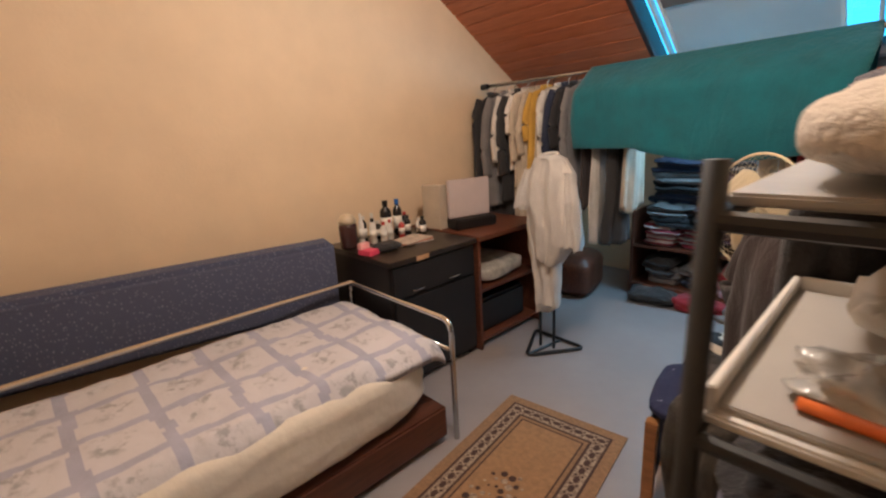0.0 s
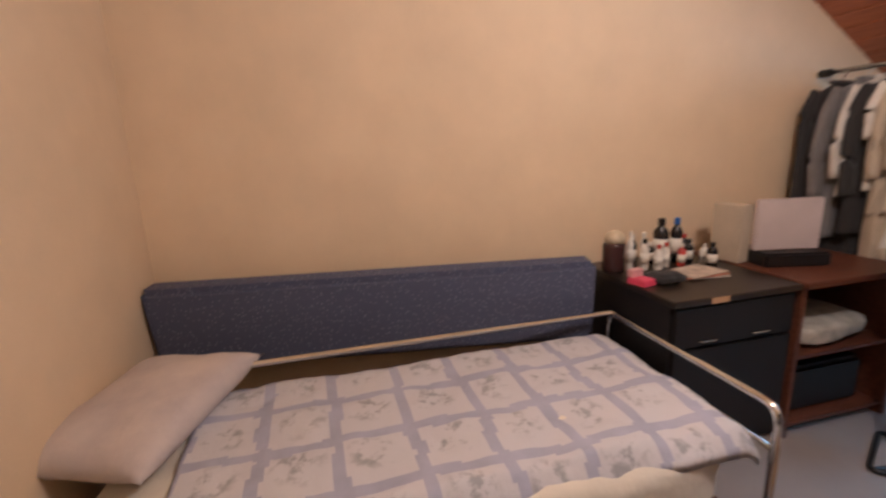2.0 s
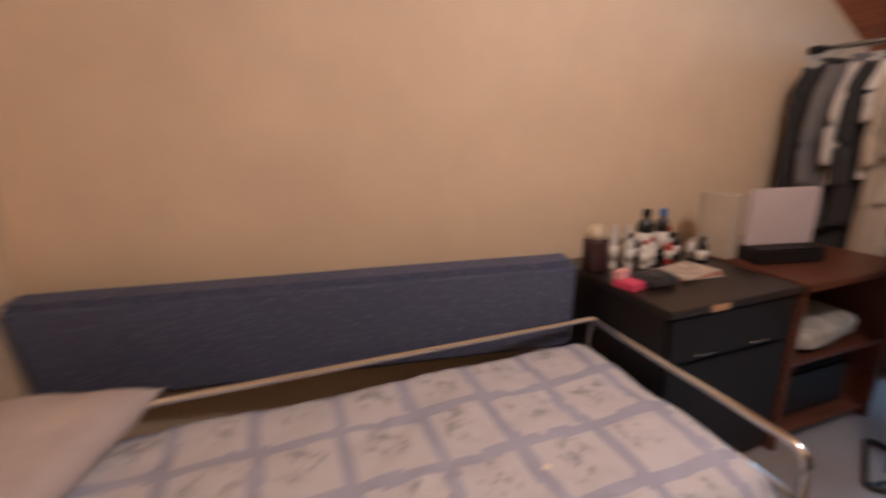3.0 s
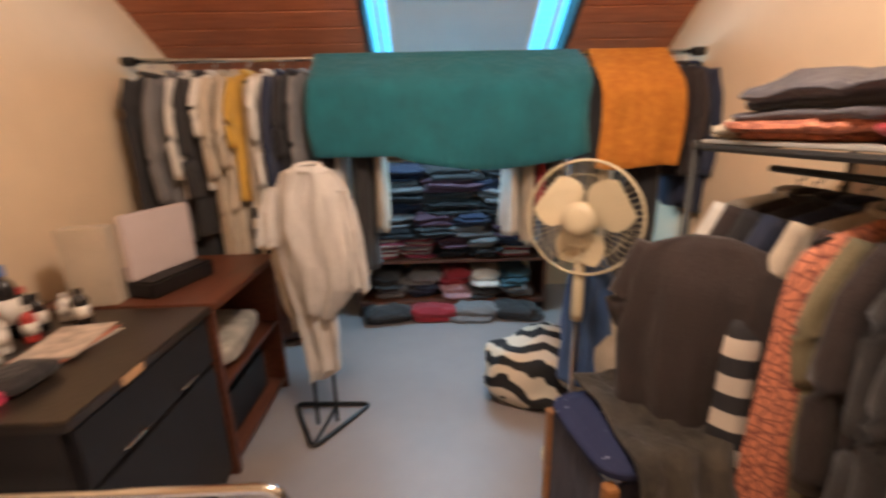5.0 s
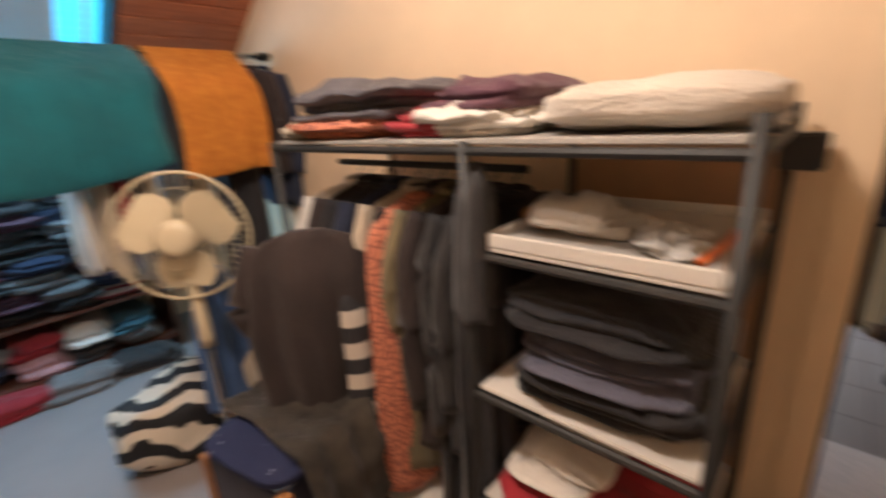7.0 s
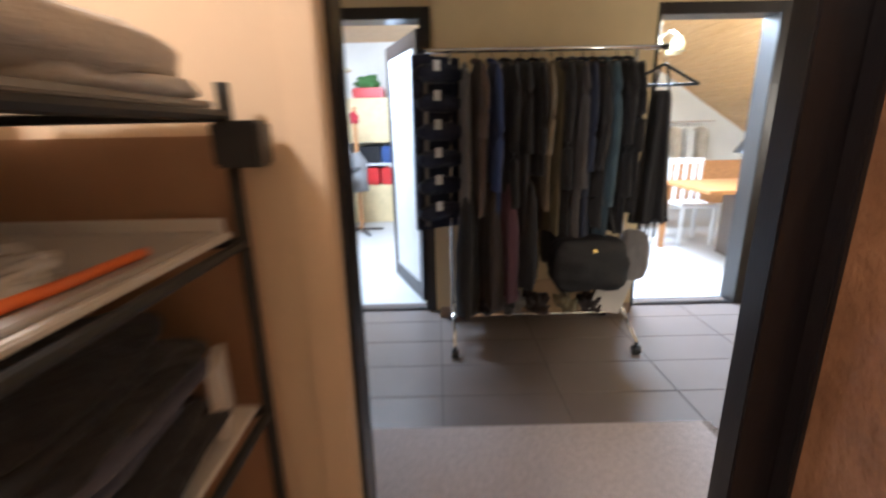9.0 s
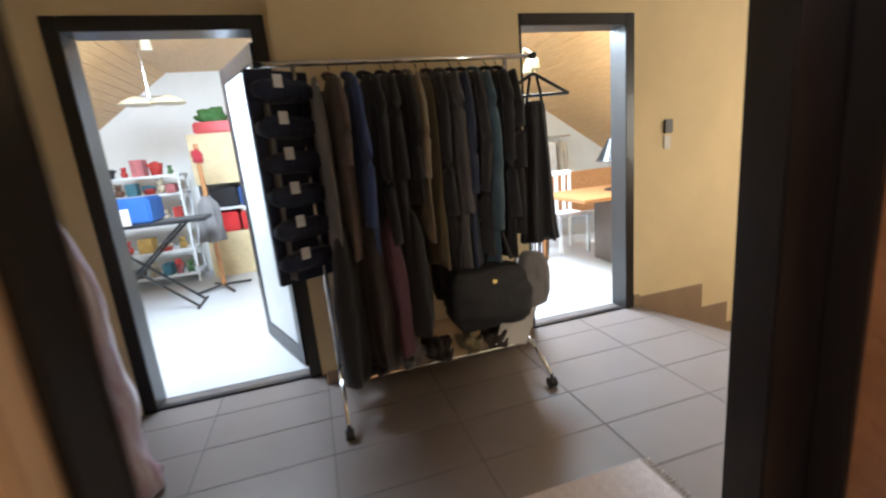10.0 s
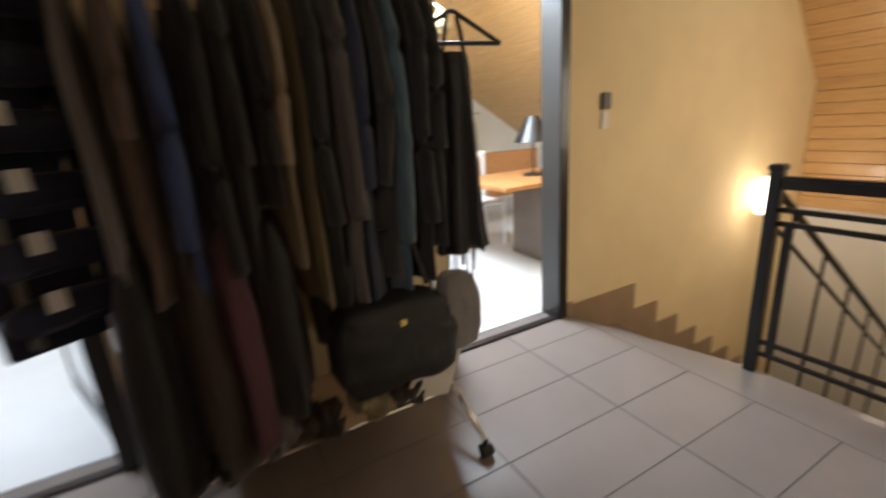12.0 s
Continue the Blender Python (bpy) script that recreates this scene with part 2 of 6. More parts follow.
def soft_box(w, d, h, seed=0, rough=0.02, n=10, puff=0.35, sag=0.0):
    """A rounded, slightly crumpled pad resting on z = 0."""
    bm = bmesh.new()
    bmesh.ops.create_cube(bm, size=2)
    bmesh.ops.subdivide_edges(bm, edges=bm.edges[:], cuts=n, use_grid_fill=True)
    for v in bm.verts:
        x, y, z = v.co
        p = Vector((x, y, z))
        k = max(abs(x), abs(y), abs(z)) / max(1e-6, (abs(x) ** 5 + abs(y) ** 5 + abs(z) ** 5) ** 0.2)
        edge = (1 - abs(x) ** 4) * (1 - abs(y) ** 4)
        zz = z * ((1 - puff) + puff * max(0, edge) ** 0.4)
        q = Vector((x * k * w / 2, y * k * d / 2, (zz * k + 1) * h / 2))
        f = noise.noise(Vector((q.x * 9 + seed * 7.3, q.y * 9, q.z * 16)))
        g = noise.noise(Vector((q.x * 24, q.y * 24 + seed, q.z * 30)))
        q += Vector((x, y, 0.6 * z)) * (f * rough + g * rough * 0.4)
        q.z -= sag * (x * x)
        v.co = q
    low = min(v.co.z for v in bm.verts)
    for v in bm.verts:
        v.co.z -= low
    return bm


def folded(w, d, h, seed=0, rough=0.02, layers=3):
    """A garment folded into a few slack layers, resting on z = 0."""
    bm = bmesh.new()
    n, rows = 56, layers * 6 + 1
    rings = []
    for i in range(rows):
        s = i / (rows - 1)
        lay = s * layers
        q = lay - math.floor(min(lay, layers - 1e-6))
        bulge = math.sin(math.pi * min(1, q)) ** 0.5
        k = min(int(lay), layers - 1)
        ox, oy = 0.03 * math.sin(seed * 3.7 + k * 2.3), 0.025 * math.sin(seed * 1.9 + k * 4.1)
        ring = []
        for j in range(n):
            a = 2 * math.pi * j / n
            c, e = math.cos(a), math.sin(a)
            px = math.copysign(abs(c) ** 0.42, c)
            py = math.copysign(abs(e) ** 0.42, e)
            f = noise.noise(Vector((px * 2 + seed * 5.1, py * 2, k * 3.0)))
            g = noise.noise(Vector((px * 5 + seed, py * 5, s * 6)))
            r = (0.90 + 0.10 * bulge) * (1 + 0.10 * f + 0.05 * g)
            z = h * s * (0.86 + 0.22 * noise.noise(Vector((px * 1.7 + seed * 2, py * 1.7, 1.0)))) + rough * 0.5 * g * s
            ring.append(bm.verts.new((px * w / 2 * r + ox, py * d / 2 * r + oy, max(0.0, z))))
        rings.append(ring)
    last = rings[-1]
    for t in (0.8, 0.55, 0.28):
        ring = []
        for v in last:
            x, y = v.co.x * t, v.co.y * t
            ridge = 1 - 2 * abs(noise.noise(Vector((x * 7 + seed, y * 7 + x * 4, seed * 1.3))))
            ring.append(bm.verts.new((x, y, h * (0.93 + 0.10 * (1 - t)) + rough * 0.55 * ridge + rough * 0.6 * noise.noise(Vector((x * 16, y * 16, seed))))))
        rings.append(ring)
    for q, w2 in zip(rings, rings[1:]):
        for j in range(n):
            bm.faces.new((q[j], q[(j + 1) % n], w2[(j + 1) % n], w2[j]))
    bm.faces.new(rings[0][::-1])
    bm.faces.new(rings[-1])
    bmesh.ops.recalc_face_normals(bm, faces=bm.faces[:])
    return bm


def pillow_mesh(w, d, h, seed=0):
    """A stuffed pillow with pointed corners and slack seams."""
    bm = bmesh.new()
    n = 26
    sides = []
    for sg in (1, -1):
        rows = []
        for i in range(n + 1):
            row = []
            for j in range(n + 1):
                a, b = 2 * i / n - 1, 2 * j / n - 1
                x = a * w / 2 * (1 - 0.09 * (1 - b * b))
                y = b * d / 2 * (1 - 0.09 * (1 - a * a))
                t = max(0.0, (1 - a ** 4) * (1 - b ** 4)) ** 0.55
                z = h / 2 + sg * h / 2 * t * (1 + 0.18 * noise.noise(Vector((x * 7 + seed, y * 7, sg)))) + 0.012 * noise.noise(Vector((x * 4, y * 4 + seed, 0)))
                if sg < 0 and (i in (0, n) or j in (0, n)):
                    row.append(sides[0][i][j])
                else:
                    row.append(bm.verts.new((x, y, z)))
            rows.append(row)
        sides.append(rows)
    for rows in sides:
        for i in range(n):
            for j in range(n):
                bm.faces.new((rows[i][j], rows[i + 1][j], rows[i + 1][j + 1], rows[i][j + 1]))
    bmesh.ops.recalc_face_normals(bm, faces=bm.faces[:])
    return bm


def heap(w, d, h, seed=0, rough=0.06):
    """A slumped pile of cloth on z = 0."""
    bm = bmesh.new()
    bmesh.ops.create_icosphere(bm, subdivisions=4, radius=1)
    for v in bm.verts:
        x, y, z = v.co
        f = noise.noise(Vector((x * 1.6 + seed * 5.1, y * 1.6, z * 1.6))) + 0.5 * noise.noise(Vector((x * 4 + seed, y * 4, z * 4)))
        s = 1 + f * rough * 5
        v.co = (x * w / 2 * s, y * d / 2 * s, max(0, (z * 0.62 + 0.38)) * h * s)
    return bm


def garment_mesh(width, length, thick, seed, waist=1.0, hem=1.05, neck=0.3, fold=1.0):
    """Cloth hanging from shoulders at z = 0: width along x, thickness along y."""
    bm = bmesh.new()
    n, lv = 44, 26
    rings = []
    for i in range(lv + 1):
        s = i / lv
        z = -length * s
        if s < 0.09:
            w = neck + (0.92 - neck) * (s / 0.09) ** 0.6
        else:
            t = (s - 0.09) / 0.91
            w = 0.92 + (waist - 0.92) * math.sin(math.pi * min(1, t * 1.2)) * 0.8 + (hem - 0.92) * t ** 1.5
        dep = 0.35 + 0.65 * min(1, s / 0.2)
        ring = []
        for j in range(n):
            a = 2 * math.pi * j / n
            x, y = math.cos(a), math.sin(a)
            f = math.sin(x * 7 + seed * 1.7) * 0.5 + math.sin(x * 13 + seed) * 0.3 + 0.9 * noise.noise(Vector((x * 2 + seed * 3.1, z * 2.5, y)))
            f += 0.22 * (1 - 2 * abs(noise.noise(Vector((x * 5 + seed, z * 1.2 + y, seed * 2)))))
            f += 0.15 * noise.noise(Vector((x * 9, z * 9 + seed * 4, y * 3)))
            f *= fold * (0.1 + 0.9 * s)
            drop = 0.05 * noise.noise(Vector((x * 2, seed * 2.0, 0))) * s
            ring.append(bm.verts.new((x * width / 2 * w * (1 + 0.05 * noise.noise(Vector((z * 5, seed, y)))),
                                      y * thick / 2 * dep + f * thick * 0.38, z + drop)))
        rings.append(ring)
    for q, w in zip(rings, rings[1:]):
        for j in range(n):
            bm.faces.new((q[j], w[j], w[(j + 1) % n], q[(j + 1) % n]))
    bm.faces.new(rings[0])
    bm.faces.new(rings[-1][::-1])
    bmesh.ops.recalc_face_normals(bm, faces=bm.faces[:])
    return bm


def sleeve_mesh(x0, length, thick, side, seed):
    pts = [(side * x0, 0, -0.035), (side * (x0 + 0.04), 0.0, -0.16), (side * (x0 + 0.05 + 0.02 * math.sin(seed)), 0.012 * math.sin(seed * 2), -0.16 - (length - 0.16) * 0.5), (side * (x0 + 0.035), 0.02 * math.sin(seed), -length)]
    fine = [Vector(pts[k]).lerp(Vector(pts[k + 1]), q / 5) for k in range(3) for q in range(5)] + [Vector(pts[3])]
    bm = tube(fine, [thick * (0.40 + 0.10 * min(1, k / 4) + 0.006 * k) for k in range(16)], 16)
    for v in bm.verts:
        ridge = 1 - 2 * abs(noise.noise(Vector((v.co.x * 18 + seed, v.co.y * 24, v.co.z * 5))))
        v.co.y = v.co.y * 0.62 + 0.006 * ridge
        v.co.x += 0.006 * noise.noise(Vector((seed, v.co.y * 20, v.co.z * 9)))
    return bm


def garment(kind, label, at, turn, width, length, thick, material, seed, sleeve=0.0, hanger=BLACKMETAL, waist=1.0, hem=1.05, group="", tilt=0.0, hook=0.075):
    ob = part(kind, garment_mesh(width, length, thick, seed, waist, hem), material, smooth=True, m=pose(*at, 0, tilt, turn))
    tagged(ob, label, kind.replace("_", " "), group)
    if sleeve:
        for sd in (-1, 1):
            part("sleeve", sleeve_mesh(width * 0.40, sleeve, min(thick * 1.2, 0.075), sd, seed + sd), material, ob, smooth=True)
    if sleeve and hanger:
        ring = [(0.055 * math.cos(q * math.pi / 5), thick * 0.36 * math.sin(q * math.pi / 5), 0.004 + 0.012 * math.sin(q * math.pi / 5)) for q in range(10)]
        part("collar", tube(ring, 0.011, 6, closed=True), material, ob, smooth=True)
    if hanger:
        hk = [(0, 0, -0.01), (0, 0, hook - 0.03)] + [(0.018 * math.sin(a), 0, hook - 0.018 + 0.018 * (1 - math.cos(a)) - 0.018) for a in (0.6, 1.4, 2.2, 3.0)]
        bm = tube(hk, 0.0025, 6)
        tube([(-width * 0.40, 0, -0.055), (-0.02, 0, 0.0), (0.02, 0, 0.0), (width * 0.40, 0, -0.055)], 0.006, 6, bm)
        part("hanger", bm, hanger, ob)
    return ob


def plain(name, bm, material, label, category, m=None, group="", smooth=True):
    return tagged(part(name, bm, material, smooth=smooth, m=m), label, category, group)


def struct(name, bm, material, label, smooth=False):
    return tagged(part(name, bm, material, smooth=smooth), label, name.split("_")[0], kind="structure")


def wall_boxes(name, boxes, material, label):
    bm = bmesh.new()
    for b in boxes:
        box(*b, bevel=0, bm=bm)
    return struct(name, bm, material, label)


# ---- large structure ----
XW, XW2, XF, XF2 = 2.97, 3.11, 5.13, 5.27       # bedroom's door wall, landing's far wall
YB, YK = -0.10, 4.95                            # bedroom's head wall and knee wall
DY0, DY1, DH = 0.13, 1.11, 2.06                 # bedroom doorway
SL = -0.70                                      # roof slope in the bedroom


def roof_z(y):
    return 1.85 + SL * (y - 3.95)


YR = 3.95 - (2.62 - 1.85) / 0.70                # where the slope meets the flat ceiling
struct("floor_bedroom", box(-0.5, -0.25, -0.2, XW, YK + 0.1, 0, 0), VINYL, "plain grey vinyl bedroom floor")
bm = box(-0.16, -4.2, 0, 0.0, 1.35, 2.75, 0)
bm.transform(Matrix.Translation((0.0, 3.75, 0)) @ Matrix.Rotation(radians(-3.7), 4, "Z"))
struct("wall_bed", bm, WALL, "yellow plastered wall along the bed")
wall_boxes("wall_head", [(-0.45, YB - 0.15, 0, XW, YB, 2.75)], WALL, "yellow plastered wall at the bed's head")
wall_boxes("wall_door", [(XW, YB - 0.15, 0, XW2, DY0 - 0.06, 2.75), (XW, DY1, 0, XW2, YK + 0.15, 2.75), (XW, DY0 - 0.06, DH, XW2, DY1, 2.75)], WALL, "yellow plastered wall with the bedroom doorway")
wall_boxes("wall_knee", [(0.0, YK, 0, XW, YK + 0.15, 1.4)], WALL, "low knee wall under the roof slope")
struct("ceiling_bedroom", box(-0.4, YB, 2.62, XW, YR + 0.02, 2.72, 0), WALL, "flat plastered ceiling over the bedroom")

# boarded slope with the opening of the roof window, one mesh
WX0, WX1 = 1.18, 2.36                           # roof window
WYL, WYU = 4.22, 3.30                           # its lower and upper edge in plan
bm = bmesh.new()
step = 0.0905
y = YK + 0.05
u = math.hypot(1, SL)
while y > YR:
    y1 = max(y - step, YR)
    spans = [(-0.12, XW)] if (y < WYU + 0.02 or y1 > WYL - 0.02) else [(-0.12, WX0), (WX1, XW)]
    for xa, xb in spans:
        ln = math.hypot(y - y1, roof_z(y1) - roof_z(y))
        mm = Matrix.Translation(((xa + xb) / 2, (y + y1) / 2, (roof_z(y) + roof_z(y1)) / 2 + 0.011)) @ Matrix.Rotation(math.atan(SL), 4, "X")
        r = bmesh.ops.create_cube(bm, size=1, matrix=mm @ Matrix.Diagonal((xb - xa, ln - 0.006, 0.016, 1)))
        bmesh.ops.bevel(bm, geom=list({e for v in r["verts"] for e in v.link_edges}), offset=0.004, segments=1, affect="EDGES")
    y = y1
ob = struct("ceiling_slope", bm, PINE_RED, "red-brown stained pine boards on the roof slope")
bm = bmesh.new()
for xa, xb, ya, yb in ((-0.1, WX0, YK + 0.1, YR - 0.05), (WX1, XW + 0.1, YK + 0.1, YR - 0.05), (WX0, WX1, YK + 0.1, WYL), (WX0, WX1, WYU, YR - 0.05)):
    ln = (ya - yb) * u
    mm = Matrix.Translation(((xa + xb) / 2, (ya + yb) / 2, roof_z((ya + yb) / 2) + 0.055)) @ Matrix.Rotation(math.atan(SL), 4, "X")
    bmesh.ops.create_cube(bm, size=1, matrix=mm @ Matrix.Diagonal((xb - xa, ln, 0.05, 1)))
struct("roof_bedroom", bm, GROUT, "dark roof deck above the boards")

# roof window with its blind
slope_m = Matrix.Translation((0, 3.95, 1.85)) @ Matrix.Rotation(math.atan(SL), 4, "X")
v0, v1 = (3.95 - WYL) * -u, (3.95 - WYU) * -u   # along the slope: lower edge, upper edge


def on_slope(x0, v_a, n0, x1, v_b, n1, bevel=0.003):
    bm = box(x0, min(v_a, v_b), n0, x1, max(v_a, v_b), n1, bevel)
    bm.transform(slope_m)
    return bm


GLASS = mat("window_glass", (0.5, 0.88, 1.0), 0.05, 0, trans=1.0)
DARKFRAME = mat("dark_window_lining", (0.035, 0.028, 0.03), 0.4)
win = tagged(new("window_1"), "roof window with white frame and lowered grey blind", "window", kind="structure")
part("window_frame", on_slope(WX0, v0, 0.0, WX0 + 0.03, v1, 0.14), DARKFRAME, win)
part("window_frame", on_slope(WX1 - 0.03, v0, 0.0, WX1, v1, 0.14), DARKFRAME, win)
part("window_frame", on_slope(WX0 + 0.03, v0, 0.0, WX1 - 0.03, v0 + 0.03 * (1 if v1 > v0 else -1), 0.14), DARKFRAME, win)
part("window_frame", on_slope(WX0 + 0.03, v1 - 0.03 * (1 if v1 > v0 else -1), 0.0, WX1 - 0.03, v1, 0.14), DARKFRAME, win)
SASH = mat("white_sash_paint", (0.8, 0.82, 0.82), 0.4)
for xa in (WX0 + 0.075, WX1 - 0.105):
    part("sash", on_slope(xa, v0, 0.07, xa + 0.016, v1, 0.12), SASH, win)
pane = part("pane", on_slope(WX0 + 0.03, v0, 0.11, WX1 - 0.03, v1, 0.116, 0), GLASS, win)
pane.visible_shadow = False
# added emissive slats: their glow stands in for blue daylight behind the pane
DAY_GLOW = mat("blue_daylight_backdrop", (0.14, 0.68, 1.0), 0.6, 0, emit=1.5)
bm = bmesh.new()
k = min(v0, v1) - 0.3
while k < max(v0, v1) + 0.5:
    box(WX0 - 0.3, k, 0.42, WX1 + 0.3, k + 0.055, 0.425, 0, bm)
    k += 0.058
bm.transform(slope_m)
struct("backdrop_window", bm, DAY_GLOW, "glowing blue slats standing in for daylight outside the roof window")
BLIND = mat("grey_blind_fabric", (0.66, 0.63, 0.61), 0.9, 0.05, 3, 0.1, 150, trans=0.45)
blind = thing("window_blind", "grey fabric blackout blind pulled over the roof window", "blind")
part("fabric", on_slope(WX0 + 0.16, v0, 0.05, WX1 - 0.24, v1, 0.056, 0), BLIND, blind)
part("top_panel", on_slope(WX0 + 0.155, (3.70 - 3.95) * u, 0.035, WX1 - 0.235, v1, 0.048, 0), mat("dark_blind_band", (0.16, 0.16, 0.17), 0.9), blind)
for xa in (WX0 + 0.145, WX1 - 0.24):
    part("guide_rail", on_slope(xa, v0, 0.03, xa + 0.018, v1, 0.07), SASH, blind)

# landing
struct("floor_landing_slab", box(XW, -1.40, -0.25, XF2, 2.75, -0.004, 0), GROUT, "dark grouted bed under the landing's tiles")
bm = bmesh.new()
vs = [bm.verts.new(p) for p in ((XF, -1.40, -0.002), (4.19, -1.66, -0.002), (XW2, -1.66, -0.002), (XW2, -1.40, -0.002))]
bm.faces.new(vs)
r = bmesh.ops.extrude_face_region(bm, geom=bm.faces[:])
bmesh.ops.translate(bm, verts=[g for g in r["geom"] if isinstance(g, bmesh.types.BMVert)], vec=(0, 0, -0.25))
bmesh.ops.recalc_face_normals(bm, faces=bm.faces[:])
struct("floor_landing_edge", bm, TILE, "beige tiled edge of the landing above the stairs")
D1, D2 = (1.00, 1.83), (-1.30, -0.54)           # doorways in the far wall
wall_boxes("wall_far", [(XF, 1.83 + 0.07, -3, XF2, 2.75, 2.75), (XF, -0.47, 0, XF2, 0.93, 2.75), (XF, -4.6, -3, XF2, -1.37, 2.75),
                        (XF, 0.93, 2.05, XF2, 1.90, 2.75), (XF, -1.37, 2.05, XF2, -0.47, 2.75)], WALL_HALL, "cream plastered landing wall with two doorways")
wall_boxes("wall_far_breast", [(XF - 0.13, -0.46, 0, XF - 0.001, 0.90, 2.6)], WALL_HALL, "shallow plastered wall breast between the two doors")
wall_boxes("wall_landing_end", [(XW2, 2.60, 0, XF, 2.75, 2.75)], WALL_HALL, "cream plastered end wall of the landing")
wall_boxes("wall_stair_side", [(XW, -4.6, -3, XW2, YB - 0.15, 2.75)], WALL_HALL, "cream plastered wall beside the stairwell")
struct("ceiling_landing", box(XW2, -2.6, 2.6, XF, 2.6, 2.7, 0), WHITE, "white plastered landing ceiling")
bm = bmesh.new()
for i in range(22):
    z = 0.30 + i * 0.1
    yy = -4.25 + max(0, z - 1.36) * 0.8
    mm = Matrix.Translation(((XW2 + XF) / 2, yy + (0.04 if z > 1.36 else 0), z + 0.05)) @ Matrix.Rotation(-0.675 if z > 1.3 else 0, 4, "X")
    r = bmesh.ops.create_cube(bm, size=1, matrix=mm @ Matrix.Diagonal((XF - XW2, 0.02, 0.126 if z > 1.3 else 0.097, 1)))
    bmesh.ops.bevel(bm, geom=list({e for v in r["verts"] for e in v.link_edges}), offset=0.004, segments=1, affect="EDGES")
struct("ceiling_stairs", bm, PINE, "orange pine boards on the stairwell slope")
wall_boxes("wall_stair_end", [(XW2, -4.4, -3, XF, -4.27, 2.75)], WHITE, "white plastered wall below the stairwell boards")
wall_boxes("floor_lower", [(XW2, -4.4, -3.0, XF, -0.5, -2.75)], TILE, "tiled floor at the foot of the stairs")
stairs = tagged(new("stairs"), "beige tiled stairs going down from the landing", "stairs", kind="structure")
for i in range(1, 10):
    part("tread", box(4.22, -1.55 - 0.265 * i - 0.02, -0.18 * i - 0.2, XF, -1.55 - 0.265 * (i - 1), -0.18 * i, 0.004), TILE, stairs)
bm = bmesh.new()
prof = [(-1.42, 0.07), (-2.02, 0.07)]
for i in range(1, 8):
    prof += [(-2.02 - 0.265 * (i - 1), 0.05 - 0.18 * i), (-2.02 - 0.265 * i, 0.05 - 0.18 * i)]
top = [(XF - 0.012, yy, zz) for yy, zz in prof]
a = [bm.verts.new(p) for p in top + [(XF - 0.012, prof[-1][0], prof[-1][1] - 0.45), (XF - 0.012, -1.42, -0.5)]]
fc = bm.faces.new(a)
r = bmesh.ops.extrude_face_region(bm, geom=[fc])
bmesh.ops.translate(bm, verts=[g for g in r["geom"] if isinstance(g, bmesh.types.BMVert)], vec=(0.01, 0, 0))
bmesh.ops.recalc_face_normals(bm, faces=bm.faces[:])
struct("baseboard_stairs", bm, SKIRT, "stepped beige tile skirting along the stairs")
struct("baseboard_far", box(XF - 0.012, -1.42, 0.0, XF - 0.0005, -1.372, 0.09, 0), SKIRT, "beige tile skirting beside the door")
struct("baseboard_middle", box(XF - 0.142, -0.458, 0.0, XF - 0.1305, 0.898, 0.08, 0.002), SKIRT, "beige tile skirting between the doors")


def door_frame(name, x0, x1, y0, y1, h, w, label, out=0.012):
    ob = tagged(new(name), label, "door frame", kind="structure")
    for ya, yb in ((y0 - w, y0), (y1, y1 + w)):
        part("jamb", box(x0 - out, ya, 0, x1 + out, yb, h + w, 0.004), BLACKWOOD, ob)
    part("head", box(x0 - out, y0, h, x1 + out, y1, h + w, 0.004), BLACKWOOD, ob)
    return ob


door_frame("door_1", XF, XF2, D1[0], D1[1], 1.98, 0.07, "black-stained wooden frame of the bright playroom doorway")
door_frame("door_2", XF, XF2, D2[0], D2[1], 1.98, 0.07, "black-stained wooden frame of the bright attic room doorway")
for nm, (ya, yb) in (("threshold_playroom", D1), ("threshold_attic", D2)):
    struct(nm, box(XF + 0.002, ya + 0.002, 0.0, XF + 0.05, yb - 0.002, 0.009, 0.003), BLACKWOOD, "dark threshold strip in the doorway")
fr = tagged(new("door_3"), "black-stained wooden frame of the bedroom doorway", "door frame", kind="structure")
part("jamb", box(XW + 0.045, DY1 - 0.012, 0, XW2 + 0.015, DY1, DH - 0.04, 0.003), BLACKWOOD, fr)
part("jamb", box(XW - 0.012, DY0 - 0.06, 0, 3.03, 0.205, DH - 0.04, 0.004), BLACKWOOD, fr)
part("head", box(XW - 0.012, DY0 - 0.058, DH - 0.04, 3.03, DY1 - 0.026, DH, 0.004), BLACKWOOD, fr)
part("architrave", box(XW2 + 0.001, DY1 - 0.014, 0, XW2 + 0.018, DY1 + 0.07, DH + 0.05, 0.004), BLACKWOOD, fr)
struct("trim_doorway", box(XW - 0.014, DY1 + 0.002, 0, XW - 0.001, DY1 + 0.075, DH + 0.05, 0.005), WALL, "cream painted trim beside the bedroom doorway")

# open bedroom door with pebbled glass
PEBBLE = mat("amber_pebbled_glass", (0.34, 0.16, 0.075), 0.15, 0.2, 5, 1.0, 26, coat=0.6)
leaf = tagged(new("bedroom_door"), "open black-framed door with pebbled amber glass", "door")
leaf.matrix_basis = pose(XW - 0.0135, 0.09, 0.01, 0, 0, 177)
for xa, xb, za, zb in ((0, 0.05, 0, 2.0), (0.79, 0.9, 0, 2.0), (0.05, 0.79, 0, 0.28), (0.05, 0.79, 1.88, 2.0)):
    part("rail", box(xa, -0.02, za, xb, 0.02, zb, 0.004), BLACKWOOD, leaf)
part("pane", box(0.05, -0.006, 0.28, 0.79, 0.006, 1.88, 0), PEBBLE, leaf, "amber pebbled glass")
